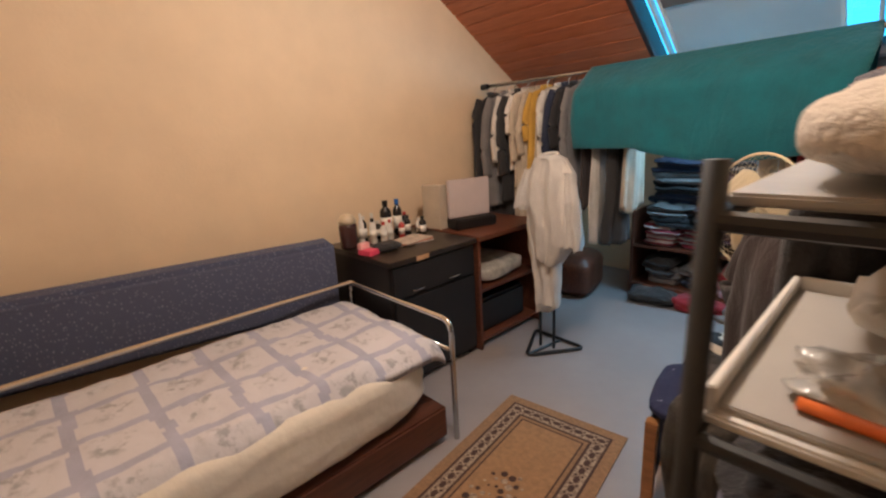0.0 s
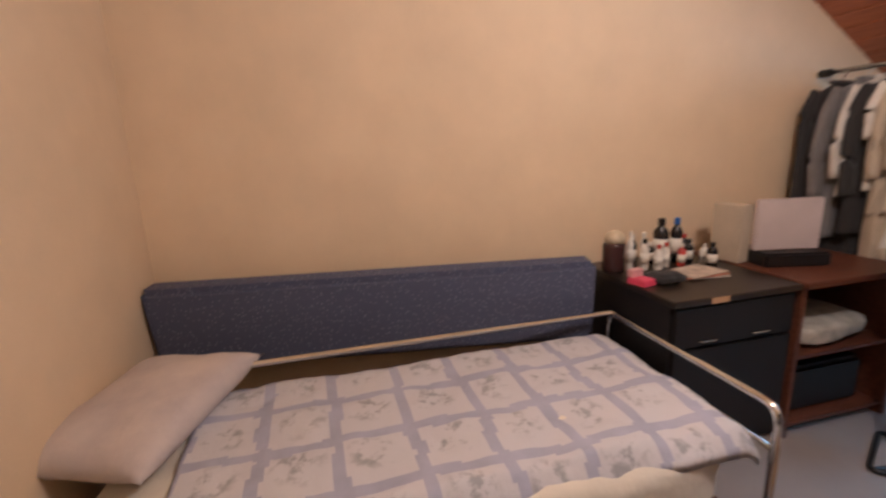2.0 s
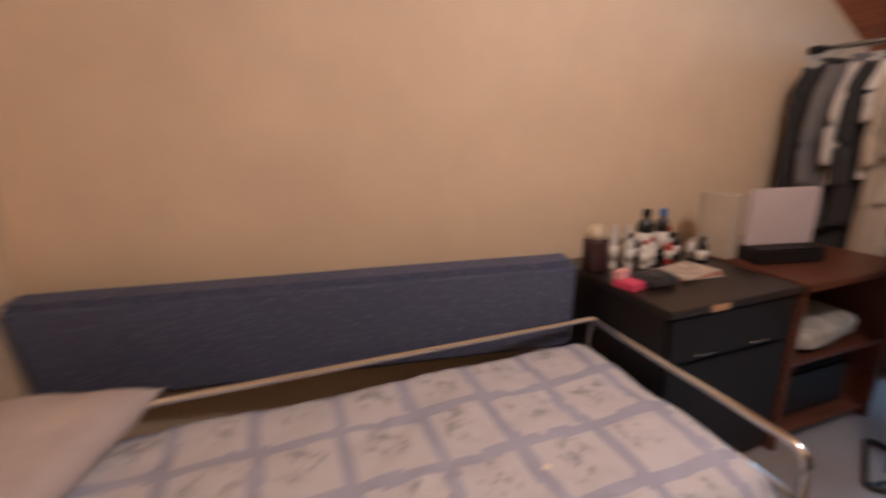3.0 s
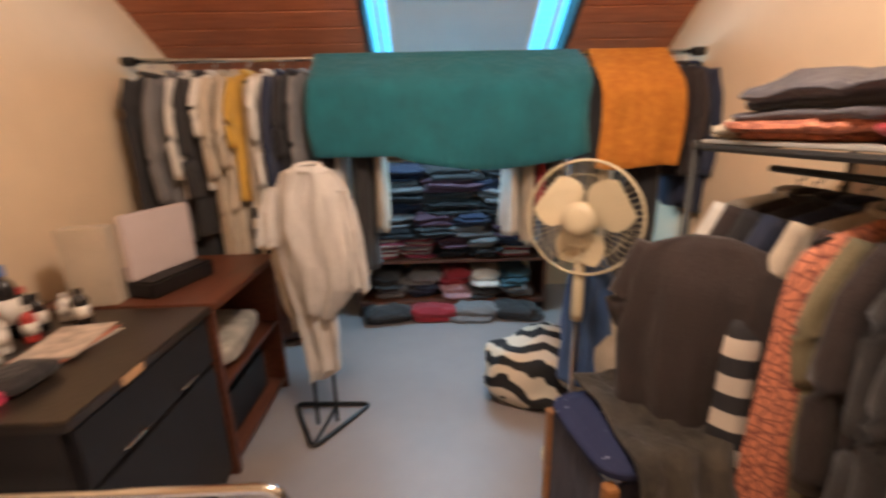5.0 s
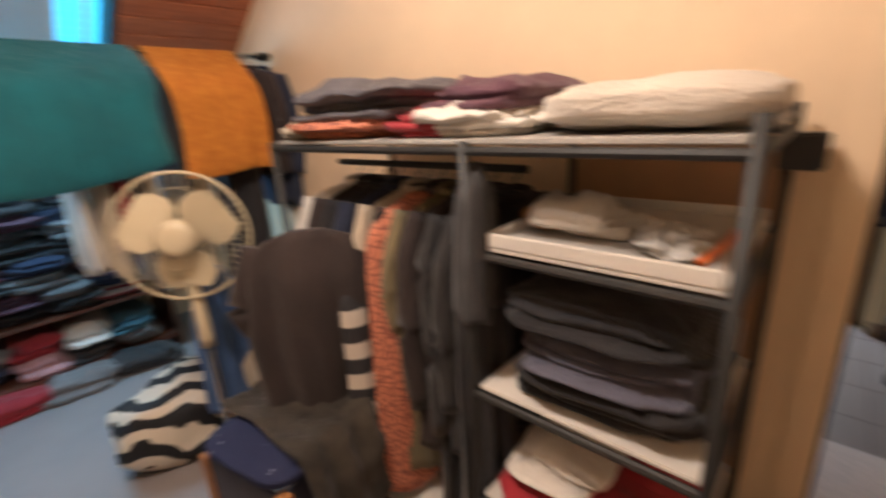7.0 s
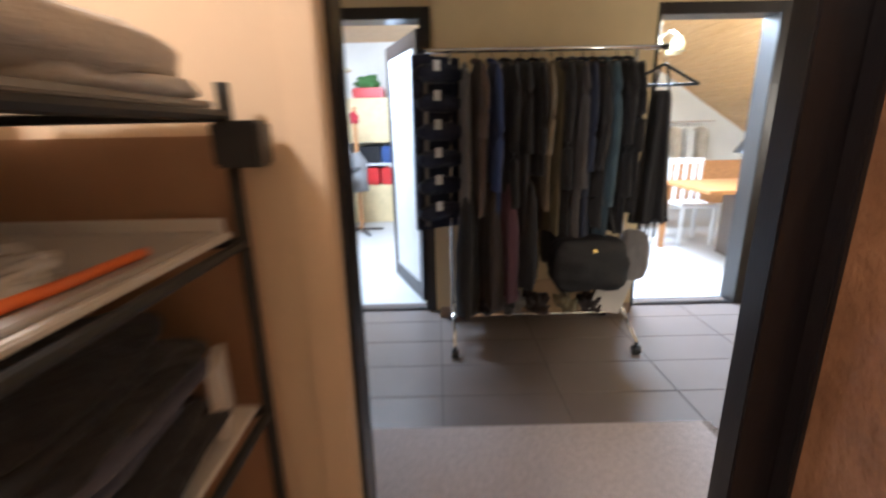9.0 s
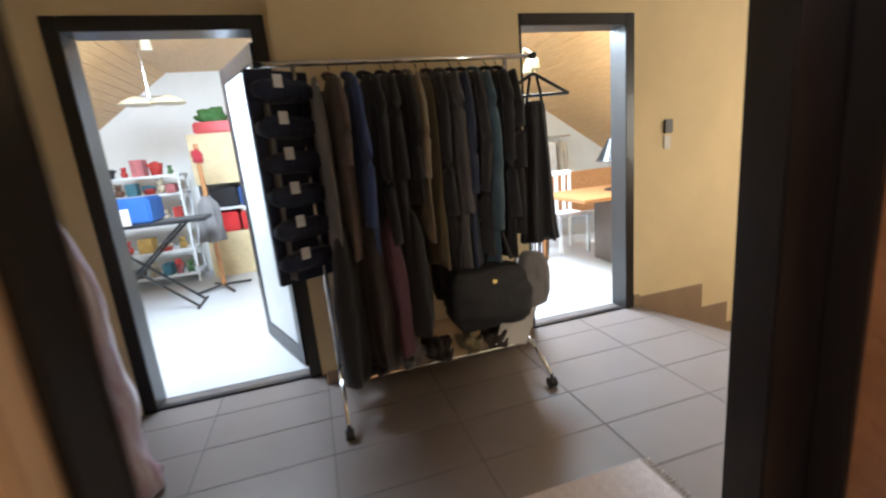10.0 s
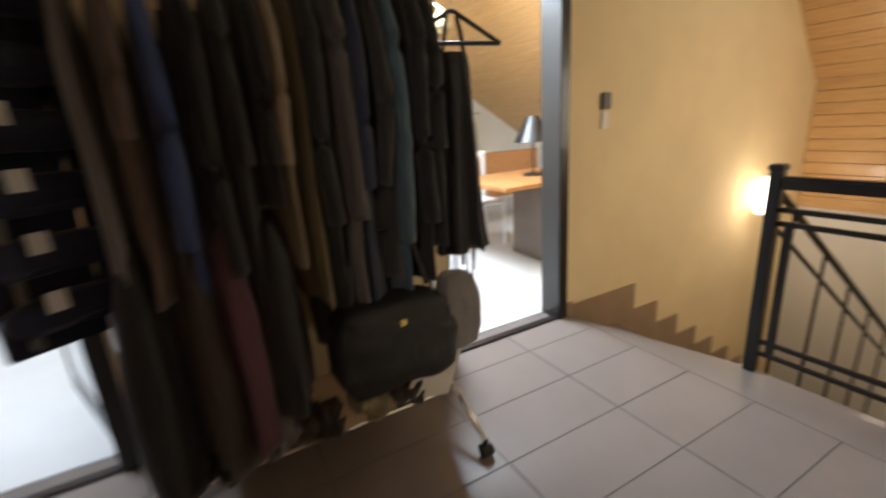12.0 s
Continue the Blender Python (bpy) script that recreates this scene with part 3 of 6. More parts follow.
part("handle", tube(bend([(0.845, 0.02, 1.0), (0.845, -0.065, 1.0), (0.73, -0.065, 1.0)], 0.02), 0.009), CHROME, leaf, "chrome lever handle")

# rooms seen through the landing's doors
FLOOR_W = mat("pale_floor", (0.54, 0.54, 0.55), 0.35, 0.04, 3)
struct("floor_playroom", box(XF2, 0.0, -0.2, 9.2, 4.4, 0, 0), FLOOR_W, "pale smooth playroom floor")
struct("floor_attic", box(XF2, -4.2, -0.2, 9.2, -0.10, 0, 0), FLOOR_W, "pale smooth attic room floor")
wall_boxes("wall_playroom_gable", [(9.0, -0.1, 0, 9.15, 4.4, 3.2)], WHITE, "white gable wall of the playroom")
wall_boxes("wall_playroom_knee", [(XF2, 4.2, 0, 9.0, 4.3, 1.4)], WHITE, "low white wall under the playroom slope")
wall_boxes("wall_between", [(XF2, -0.15, 0, 9.0, -0.05, 2.75)], WHITE, "white wall between the two bright rooms")
wall_boxes("wall_attic_gable", [(9.0, -4.2, 0, 9.15, -0.15, 3.2)], WHITE, "white gable wall of the attic room")
wall_boxes("wall_attic_knee", [(XF2, -4.2, 0, 9.0, -4.1, 1.4)], WHITE, "low white wall under the attic slope")


def boarded(name, side, y_low, z_low, y_top, z_top, label):
    bm = bmesh.new()
    n = 22
    ang = math.atan2(z_top - z_low, y_top - y_low)
    ln = math.hypot(z_top - z_low, y_top - y_low)
    for i in range(n):
        t = (i + 0.5) / n
        mm = Matrix.Translation((7.13, y_low + (y_top - y_low) * t, z_low + (z_top - z_low) * t)) @ Matrix.Rotation(ang, 4, "X")
        r = bmesh.ops.create_cube(bm, size=1, matrix=mm @ Matrix.Diagonal((3.74, ln / n - 0.003, 0.018, 1)))
        bmesh.ops.bevel(bm, geom=list({e for v in r["verts"] for e in v.link_edges}), offset=0.004, segments=1, affect="EDGES")
    box(XF2, min(y_top, 0 if side > 0 else y_top), z_top, 9.0, max(y_top, -0.15 if side < 0 else y_top), z_top + 0.02, 0, bm)
    return struct(name, bm, PINE, label)


boarded("ceiling_playroom", 1, 4.25, 1.15, 2.35, 2.55, "honey pine boards on the playroom slope")
boarded("ceiling_attic", -1, -4.15, 1.0, -1.75, 2.55, "honey pine boards on the attic slope")

# ---- lamps ----
BULB = mat("warm_glowing_glass", (1.0, 0.86, 0.68), 0.4, 0, emit=6.0)
pl = thing("ceiling_lamp", "round warm glass lamp on the bedroom ceiling", "lamp", pose(1.75, 1.85, 2.62))
part("canopy", lathe([(0.09, -0.03), (0.10, -0.02), (0.10, 0.0)]), CHROME, pl)
part("rim", lathe([(0.02, -0.12), (0.02, -0.03)]), CHROME, pl)
sc = thing("wall_lamp", "glowing white glass sconce on the stair wall", "lamp", pose(5.13, -3.44, 0.51))
part("shade", lathe([(0.06, -0.14), (0.095, -0.07), (0.105, 0.02), (0.085, 0.11), (0.04, 0.15)], at=(-0.11, 0, 0)), BULB, sc, "frosted glowing glass shade", smooth=True)
part("bracket", tube([(-0.001, 0, -0.10), (-0.06, 0, -0.13), (-0.11, 0, -0.125)], 0.01), CHROME, sc)

# ---- bedroom: bed ----
bed = thing("bed", "single bed with chrome tube rails and a brown box base", "bed")
part("base", box(0.36, 0.0, 0.03, 1.165, 2.0, 0.19, 0.01), BROWN, bed, "dark red-brown boxed bed base")
part("side_rail", tube(bend([(0.33, 0.22, 0.55), (0.33, 0.25, 0.612), (0.33, 2.04, 0.612)], 0.03) + bend([(0.33, 2.03, 0.612), (0.40, 2.045, 0.612)], 0.02)[1:], 0.0135, 12), CHROME, bed, smooth=True)
part("side_rail", tube([(0.33, 0.22, 0.465), (0.33, 2.03, 0.465)], 0.011, 10), CHROME, bed, smooth=True)
part("end_rail", tube(bend([(0.33, 2.04, 0.02), (0.33, 2.04, 0.612), (1.18, 2.04, 0.612), (1.18, 2.04, 0.0)], 0.06, 7), 0.0135, 12), CHROME, bed, smooth=True)
part("end_rail", tube([(0.33, 2.04, 0.465), (1.19, 2.04, 0.465)], 0.010, 10), CHROME, bed, smooth=True)
for xx in (0.38, 1.13):
    part("leg", lathe([(0.02, 0.0), (0.02, 0.032)], 10, at=(xx, 0.12, 0)), CHROME, bed)
SHEET = mat("cream_sheet", (0.78, 0.72, 0.62), 0.9, 0.06, 5, 0.35, 30)
mt = soft_box(0.875, 2.0, 0.335, 3, 0.005, 24, 0.03)
for v in mt.verts:
    if v.co.x > 0.30:
        v.co.x += 0.007 * (1 - 2 * abs(noise.noise(Vector((v.co.y * 9 + v.co.z * 11, v.co.z * 3, 0)))))
plain("mattress", mt, SHEET, "mattress with a loose cream fitted sheet on the bed", "mattress", pose(0.742, 1.0, 0.185))

QBASE = mat("quilt_floral", (0.59, 0.58, 0.61), 0.9, 0.0, 20, 0.4, 30, color2=(0.36, 0.36, 0.39))
MOT = QBASE.node_tree
for nd in MOT.nodes:
    if nd.bl_idname == "ShaderNodeValToRGB":
        nd.color_ramp.elements[0].position, nd.color_ramp.elements[1].position = 0.40, 0.50
tcq = MOT.nodes.new("ShaderNodeTexCoord")
wob = MOT.nodes.new("ShaderNodeTexNoise")
wob.inputs["Scale"].default_value = 14
adq = MOT.nodes.new("ShaderNodeVectorMath")
adq.operation = "MULTIPLY_ADD"
adq.inputs[1].default_value = (0.10, 0.10, 0)
MOT.links.new(tcq.outputs["Object"], wob.inputs["Vector"])
MOT.links.new(wob.outputs["Color"], adq.inputs[0])
MOT.links.new(tcq.outputs["Object"], adq.inputs[2])
cell = MOT.nodes.new("ShaderNodeVectorMath")
cell.operation = "MULTIPLY_ADD"
cell.inputs[1].default_value, cell.inputs[2].default_value = (1 / 0.235,) * 3, (-1.55, -1.27, 0)
MOT.links.new(adq.outputs[0], cell.inputs[0])
frc = MOT.nodes.new("ShaderNodeVectorMath")
frc.operation = "FRACTION"
MOT.links.new(cell.outputs[0], frc.inputs[0])
dst = MOT.nodes.new("ShaderNodeVectorMath")
dst.operation = "DISTANCE"
dst.inputs[1].default_value = (0.5, 0.5, 0)
flat = MOT.nodes.new("ShaderNodeVectorMath")
flat.operation = "MULTIPLY"
flat.inputs[1].default_value = (1, 1, 0)
MOT.links.new(frc.outputs[0], flat.inputs[0])
MOT.links.new(flat.outputs[0], dst.inputs[0])
msk = MOT.nodes.new("ShaderNodeMapRange")
msk.inputs[1].default_value, msk.inputs[2].default_value = 0.22, 0.38
MOT.links.new(dst.outputs["Value"], msk.inputs[0])
mixq = MOT.nodes.new("ShaderNodeMix")
mixq.data_type = "RGBA"
mixq.inputs[7].default_value = (0.59, 0.58, 0.61, 1)
bq = MOT.nodes["Principled BSDF"]
MOT.links.new(bq.inputs["Base Color"].links[0].from_socket, mixq.inputs[6])
MOT.links.new(msk.outputs[0], mixq.inputs[0])
MOT.links.new(mixq.outputs[2], bq.inputs["Base Color"])
QLINE = mat("quilt_lavender", (0.40, 0.41, 0.52), 0.9, 0.08, 9, 0.4, 30)
bm = bmesh.new()
nx, ny = 70, 140
qw, ql = 0.88, 1.76
grid = []
for i in range(nx + 1):
    row = []
    for j in range(ny + 1):
        a, b = i / nx, j / ny
        x = 0.335 + a * qw
        yq = 0.26 + b * ql
        z = 0.535 + 0.016 * noise.noise(Vector((x * 5, yq * 4, 0))) + 0.008 * noise.noise(Vector((x * 15, yq * 15, 3)))
        edge = max(0, a - 0.86) / 0.14
        z -= 0.06 * edge ** 1.6
        x -= 0.06 * edge
        z -= 0.02 * max(0, 0.05 - a) / 0.05 + 0.05 * (max(0, b - 0.95) / 0.05) ** 2
        x += 0.012 * noise.noise(Vector((yq * 6, 4, edge)))* edge
        yq += 0.05 * (a - 0.5) * (1 - b)
        row.append(bm.verts.new((x, yq, z)))
    grid.append(row)
for i in range(nx):
    for j in range(ny):
        fq = bm.faces.new((grid[i][j], grid[i + 1][j], grid[i + 1][j + 1], grid[i][j + 1]))
        wv = 0.02 * noise.noise(Vector((i * 0.09, j * 0.06, 2)))
        u0, w0 = (i * qw / nx + 0.02 + wv) % 0.235, (j * ql / ny + 0.03 + wv) % 0.235
        fq.material_index = 1 if (u0 < 0.04 or w0 < 0.04) else 0
r = bmesh.ops.extrude_face_region(bm, geom=bm.faces[:])
bmesh.ops.translate(bm, verts=[g for g in r["geom"] if isinstance(g, bmesh.types.BMVert)], vec=(0, 0, -0.03))
bmesh.ops.recalc_face_normals(bm, faces=bm.faces[:])
plain("quilt", bm, [QBASE, QLINE], "white floral quilt with a lavender grid spread on the bed", "quilt")
PIL = mat("pillow_cotton", (0.64, 0.56, 0.52), 0.9, 0.0, 6, 0.35, 30, color2=(0.50, 0.44, 0.44))
pb = pillow_mesh(0.68, 0.50, 0.15, 8)
plain("pillow", pb, PIL, "pale floral pillow lying at the head of the bed", "pillow", pose(0.50, 0.10, 0.515, 3, 4, -20))
cu = box(-0.075, 0.0, 0.0, 0.075, 2.14, 0.415, 0.03)
bmesh.ops.subdivide_edges(cu, edges=[e for e in cu.edges if e.calc_length() > 0.3], cuts=14, use_grid_fill=True)
for v in cu.verts:
    if v.co.y < 0.1:
        v.co.y += 0.07 * (0.4 - v.co.z)
    v.co.x += 0.006 * noise.noise(v.co * 6)
plain("back_cushion", cu, DOTTED, "long blue-grey dotted back cushion leaning on the wall", "cushion", pose(-0.145, -0.10, 0.45, 0, 4, -9), smooth=False)

# ---- bedroom: dresser and desk ----
ds = thing("dresser", "black low dresser with drawers beside the bed", "dresser")
part("body", box(0.03, 2.085, 0.03, 0.665, 2.745, 0.75, 0.004), BLACKCAB, ds)
part("top", box(0.02, 2.075, 0.75, 0.695, 2.752, 0.78, 0.004), mat("worn_black_top", (0.035, 0.026, 0.02), 0.3, 0.3, 7, 0.05, 60), ds, "worn black-brown top")
part("drawer", box(0.665, 2.10, 0.56, 0.683, 2.73, 0.74, 0.004), BLACKCAB, ds)
part("door", box(0.665, 2.10, 0.06, 0.683, 2.73, 0.548, 0.004), BLACKCAB, ds)
for ya in (2.22, 2.50):
    part("handle", tube(bend([(0.683, ya, 0.59), (0.70, ya, 0.59), (0.70, ya + 0.08, 0.59), (0.683, ya + 0.08, 0.59)], 0.008), 0.005, 8), CHROME, ds, "small chrome pull")
part("label_tag", box(0.692, 2.26, 0.752, 0.697, 2.35, 0.778, 0.001), mat("tan_sticker", (0.5, 0.3, 0.16), 0.6), ds, "tan worn edge patch")
for xa, ya in ((0.06, 2.11), (0.62, 2.11), (0.06, 2.71), (0.62, 2.71)):
    part("foot", lathe([(0.018, 0), (0.02, 0.031)], 8, at=(xa, ya, 0)), BLACKCAB, ds)
dk = thing("desk_shelf", "red-brown wooden low cabinet with open shelves", "cabinet")
part("top", box(0.03, 2.757, 0.755, 0.71, 3.45, 0.785, 0.004), BROWN, dk)
part("side_panel", box(0.04, 2.76, 0, 0.69, 2.785, 0.755, 0.003), BROWN, dk)
part("side_panel", box(0.04, 3.41, 0, 0.69, 3.435, 0.755, 0.003), BROWN, dk)
part("shelf", box(0.04, 2.785, 0.40, 0.68, 3.41, 0.42, 0.003), BROWN, dk)
part("shelf", box(0.04, 2.785, 0.05, 0.68, 3.41, 0.07, 0.003), BROWN, dk)
part("back_panel", box(0.03, 2.785, 0.05, 0.04, 3.41, 0.755, 0), BROWN, dk)
plain("newspaper", soft_box(0.45, 0.5, 0.13, 4, 0.01, 6, 0.15), mat("newsprint", (0.55, 0.52, 0.46), 0.8, 0.3, 14), "untidy stack of pale papers on the open shelf", "papers", pose(0.43, 3.08, 0.42, 0, 0, 6))
plain("dark_box", box(-0.22, -0.25, 0, 0.22, 0.25, 0.24, 0.02), BLACKCAB, "black storage box on the lowest shelf", "box", pose(0.40, 3.08, 0.07), smooth=False)
bx = thing("boxed_monitor", "pinkish-white flat panel standing on a black base", "monitor", pose(0.40, 2.99, 0.785, 0, 0, -14))
part("panel", box(-0.012, -0.165, 0.07, 0.02, 0.165, 0.33, 0.006), mat("pinkish_panel", (0.62, 0.52, 0.50), 0.5, 0.05), bx)
part("base", box(-0.06, -0.16, 0, 0.10, 0.17, 0.07, 0.01), BLACKCAB, bx)
plain("binder", box(-0.08, -0.04, 0, 0.08, 0.04, 0.30, 0.004), mat("cream_card", (0.52, 0.44, 0.34), 0.7, 0.1), "cream cardboard binder standing on the desk", "binder", pose(0.26, 2.80, 0.785, 0, 0, 8), smooth=False)


def bottle(label, at, r, h, body, cap, neck=0.4, kind="bottle"):
    ob = thing(kind, label, kind, pose(*at), "toiletries on the dresser")
    part("body", lathe([(r * 0.92, 0), (r, 0.006), (r, h * 0.68), (r * 0.8, h * 0.76), (r * neck, h * 0.82), (r * neck, h * 0.86)], 14), body, ob, smooth=True)
    part("cap", lathe([(r * neck * 1.25, h * 0.86), (r * neck * 1.25, h * 0.985), (r * neck * 1.1, h)], 12), cap, ob)
    part("label_band", lathe([(r * 1.01, h * 0.2), (r * 1.01, h * 0.55)], 14), BOARD_W, ob, smooth=True)
    return ob


GB = mat("black_bottle", (0.015, 0.013, 0.014), 0.25)
BB = mat("blue_cap", (0.03, 0.16, 0.5), 0.4)
RB = mat("red_plastic", (0.5, 0.05, 0.04), 0.4)
jar = thing("glass_jar", "tall dark drink jar with a domed lid", "jar", pose(0.20, 2.14, 0.78), "toiletries on the dresser")
part("body", lathe([(0.05, 0), (0.055, 0.01), (0.055, 0.13), (0.05, 0.15)], 18), mat("dark_drink", (0.05, 0.02, 0.02), 0.15), jar, smooth=True)
part("lid", lathe([(0.052, 0.15), (0.05, 0.175), (0.035, 0.20), (0.01, 0.21)], 18), mat("clear_lid", (0.6, 0.5, 0.35), 0.3), jar, smooth=True)
random.seed(11)
for i, (xx, yy, r, h, mb, mc) in enumerate([(0.22, 2.22, 0.018, 0.20, BOARD_W, BOARD_W), (0.17, 2.27, 0.02, 0.17, GB, BOARD_W), (0.24, 2.29, 0.022, 0.16, BOARD_W, GB), (0.18, 2.33, 0.02, 0.18, BOARD_W, BOARD_W),
                                           (0.27, 2.35, 0.022, 0.13, BOARD_W, RB), (0.16, 2.385, 0.024, 0.12, GB, BOARD_W), (0.24, 2.42, 0.02, 0.13, BOARD_W, RB), (0.15, 2.46, 0.038, 0.24, GB, GB), (0.17, 2.54, 0.03, 0.24, GB, BB),
                                           (0.26, 2.50, 0.02, 0.12, RB, BOARD_W), (0.22, 2.58, 0.022, 0.13, GB, GB), (0.33, 2.62, 0.024, 0.13, GB, GB), (0.24, 2.66, 0.02, 0.10, BOARD_W, BOARD_W), (0.14, 2.62, 0.025, 0.14, GB, RB)]):
    bottle(("small dark bottle" if mb == GB else "small red bottle" if mb == RB else "small white bottle") + " standing on the black dresser", (xx, yy, 0.78), r, h, mb, mc)
pk = thing("pink_box", "small folded pink paper box on the dresser", "box", pose(0.44, 2.12, 0.78, 0, 0, 12))
part("body", box(-0.05, -0.04, 0, 0.05, 0.04, 0.03, 0.004), mat("bright_pink", (0.75, 0.08, 0.16), 0.5), pk)
part("flap", box(-0.055, -0.035, 0.028, -0.02, 0.035, 0.065, 0.003), mat("pale_pink", (0.75, 0.40, 0.40), 0.5), pk)
plain("eyeglass_case", soft_box(0.12, 0.16, 0.05, 5, 0.003, 6, 0.4), CK, "black soft pouch on the dresser", "pouch", pose(0.45, 2.24, 0.78))
mg = thing("magazine_pile", "small pile of bright magazines on the dresser", "magazines", pose(0.40, 2.46, 0.78))
for i, c in enumerate([(0.55, 0.5, 0.45), (0.6, 0.2, 0.12), (0.6, 0.5, 0.42)]):
    part("magazine", box(-0.08, -0.12, 0.006 * i, 0.08, 0.12, 0.006 * i + 0.0058, 0.001), mat("magazine_%s" % "abc"[i], c, 0.4, 0.3, 20), mg, m=pose(0, 0, 0, 0, 0, 9 * i - 8))

# ---- bedroom: valet stand with shirt ----
st = thing("valet_stand", "black metal valet stand with a triangular base", "valet stand")
tri = [Vector((0.965, 2.885, 0.014)), Vector((1.19, 3.21, 0.014)), Vector((0.79, 3.23, 0.014))]
loop = []
for i in range(3):
    a, b, c = tri[i - 1], tri[i], tri[(i + 1) % 3]
    loop += bend([a.lerp(b, 0.5), b, c.lerp(b, 0.5)], 0.05, 5)[1:-1]
part("base", tube(loop, 0.011, 10, closed=True), BLACKMETAL, st, smooth=True)
part("brace", tube([(0.965, 2.91, 0.014), (1.01, 3.20, 0.014)], 0.009), BLACKMETAL, st)
for xx, yy in ((0.95, 3.06), (1.04, 3.08)):
    part("pole", tube([(xx, yy, 0.014), (xx, yy, 1.20)], 0.009), BLACKMETAL, st)
part("crossbar", tube([(0.90, 3.05, 1.2), (1.12, 3.09, 1.2)], 0.012), BLACKMETAL, st)
SHIRT = cloth("crumpled_white_cotton", (0.60, 0.57, 0.54), 0.08)


def draped_shirt(levels, thick, seed, n=56):
    """Cloth hanging in folds; each level gives its height and how far it reaches to both sides."""
    bm = bmesh.new()
    rings = []
    lv = 40
    for i in range(lv + 1):
        s = i / lv * (len(levels) - 1)
        k = min(int(s), len(levels) - 2)
        q = s - k
        q = q * q * (3 - 2 * q)
        z, xl, xr, dep = [levels[k][c] + (levels[k + 1][c] - levels[k][c]) * q for c in range(4)]
        ring = []
        for j in range(n):
            a = 2 * math.pi * j / n
            c, e = math.cos(a), math.sin(a)
            x = (xl + xr) / 2 + c * (xr - xl) / 2
            fold = math.sin(c * 8 + seed + z * 2) * 0.4 + (1 - 2 * abs(noise.noise(Vector((c * 3 + seed, z * 2.5, e))))) * 0.6 + 0.4 * noise.noise(Vector((c * 7, z * 8 + seed, e * 2)))
            y = e * thick * dep / 2 + fold * 0.032 * min(1, i / 8)
            ring.append(bm.verts.new((x + 0.010 * noise.noise(Vector((z * 9, e + seed, 0))), y, z + 0.03 * noise.noise(Vector((c * 2, seed, 5))) * i / lv)))
        rings.append(ring)
    for q, w in zip(rings, rings[1:]):
        for j in range(n):
            bm.faces.new((q[j], w[j], w[(j + 1) % n], q[(j + 1) % n]))
    bm.faces.new(rings[0])
    bm.faces.new(rings[-1][::-1])
    bmesh.ops.recalc_face_normals(bm, faces=bm.faces[:])
    return bm


gs = plain("shirt", draped_shirt([(1.265, -0.05, 0.08, 0.6), (1.245, -0.105, 0.125, 0.75), (1.15, -0.165, 0.175, 0.9), (1.0, -0.185, 0.19, 1.0), (0.85, -0.15, 0.215, 1.1), (0.76, -0.13, 0.205, 1.1), (0.68, -0.11, 0.15, 1.0), (0.62, -0.10, 0.10, 0.9)], 0.16, 5.3), SHIRT, "crumpled off-white shirt hung over the valet stand", "shirt", pose(1.02, 3.03, 0, 0, 0, -8))
part("sleeve", draped_shirt([(1.18, -0.19, -0.10, 0.4), (1.08, -0.215, -0.11, 0.9), (0.97, -0.235, -0.12, 1.1), (0.93, -0.235, -0.14, 1.1)], 0.12, 1.4, 28), SHIRT, gs, smooth=True)
part("sleeve", draped_shirt([(1.17, 0.10, 0.18, 0.4), (1.0, 0.12, 0.215, 0.9), (0.82, 0.13, 0.235, 1.0), (0.74, 0.15, 0.235, 1.0)], 0.11, 2.9, 28), SHIRT, gs, smooth=True)
part("collar", tube([(0.01 + 0.055 * math.cos(q * math.pi / 6), 0.045 * math.sin(q * math.pi / 6), 1.263 + 0.012 * math.sin(q * math.pi / 6)) for q in range(12)], 0.012, 6, closed=True), SHIRT, gs, smooth=True)
plain("shirt_tail", draped_shirt([(0.80, -0.09, 0.12, 0.8), (0.6, -0.095, 0.105, 1.0), (0.45, -0.085, 0.10, 0.9), (0.33, -0.06, 0.095, 0.8), (0.27, -0.055, 0.02, 0.6)], 0.12, 2.2), SHIRT, "long off-white shirt tail under the upper shirt", "shirt", pose(0.995, 3.05, 0, 0, 0, -12))
plain("beige_jacket", draped_shirt([(1.02, -0.05, 0.05, 0.7), (0.85, -0.075, 0.05, 1.0), (0.66, -0.06, 0.05, 1.0), (0.50, -0.02, 0.05, 0.8)], 0.12, 7.2, 32), CB, "beige jacket hanging on the stand behind the shirt", "jacket", pose(0.88, 3.12, 0, 0, 0, 10))

# ---- bedroom: rug ----
RUGS = [mat("rug_tan", (0.30, 0.17, 0.085), 0.95, 0.2, 60, 0.5, 200), mat("rug_dark", (0.07, 0.035, 0.025), 0.95, 0.2, 60, 0.5, 200),
        mat("rug_ivory", (0.56, 0.44, 0.31), 0.95, 0, 70, 0.5, 200, color2=(0.10, 0.05, 0.035)), mat("rug_field", (0.34, 0.19, 0.09), 0.95, 0.15, 40, 0.5, 200)]
bm = bmesh.new()
rw, rl = 0.62, 1.15
steps = [0, 0.05, 0.062, 0.122, 0.134, 0.15, 0.158]
cols = [0, 1, 2, 1, 0, 1]
rings = [[bm.verts.new((sx * (rw / 2 - s), sy * (rl / 2 - s), 0.009)) for sx, sy in ((-1, -1), (1, -1), (1, 1), (-1, 1))] for s in steps]
for k, (q, w) in enumerate(zip(rings, rings[1:])):
    for j in range(4):
        fq = bm.faces.new((q[j], q[(j + 1) % 4], w[(j + 1) % 4], w[j]))
        fq.material_index = cols[k]
bm.faces.new(rings[-1]).material_index = 3
base = [bm.verts.new((v.co.x, v.co.y, 0.001)) for v in rings[0]]
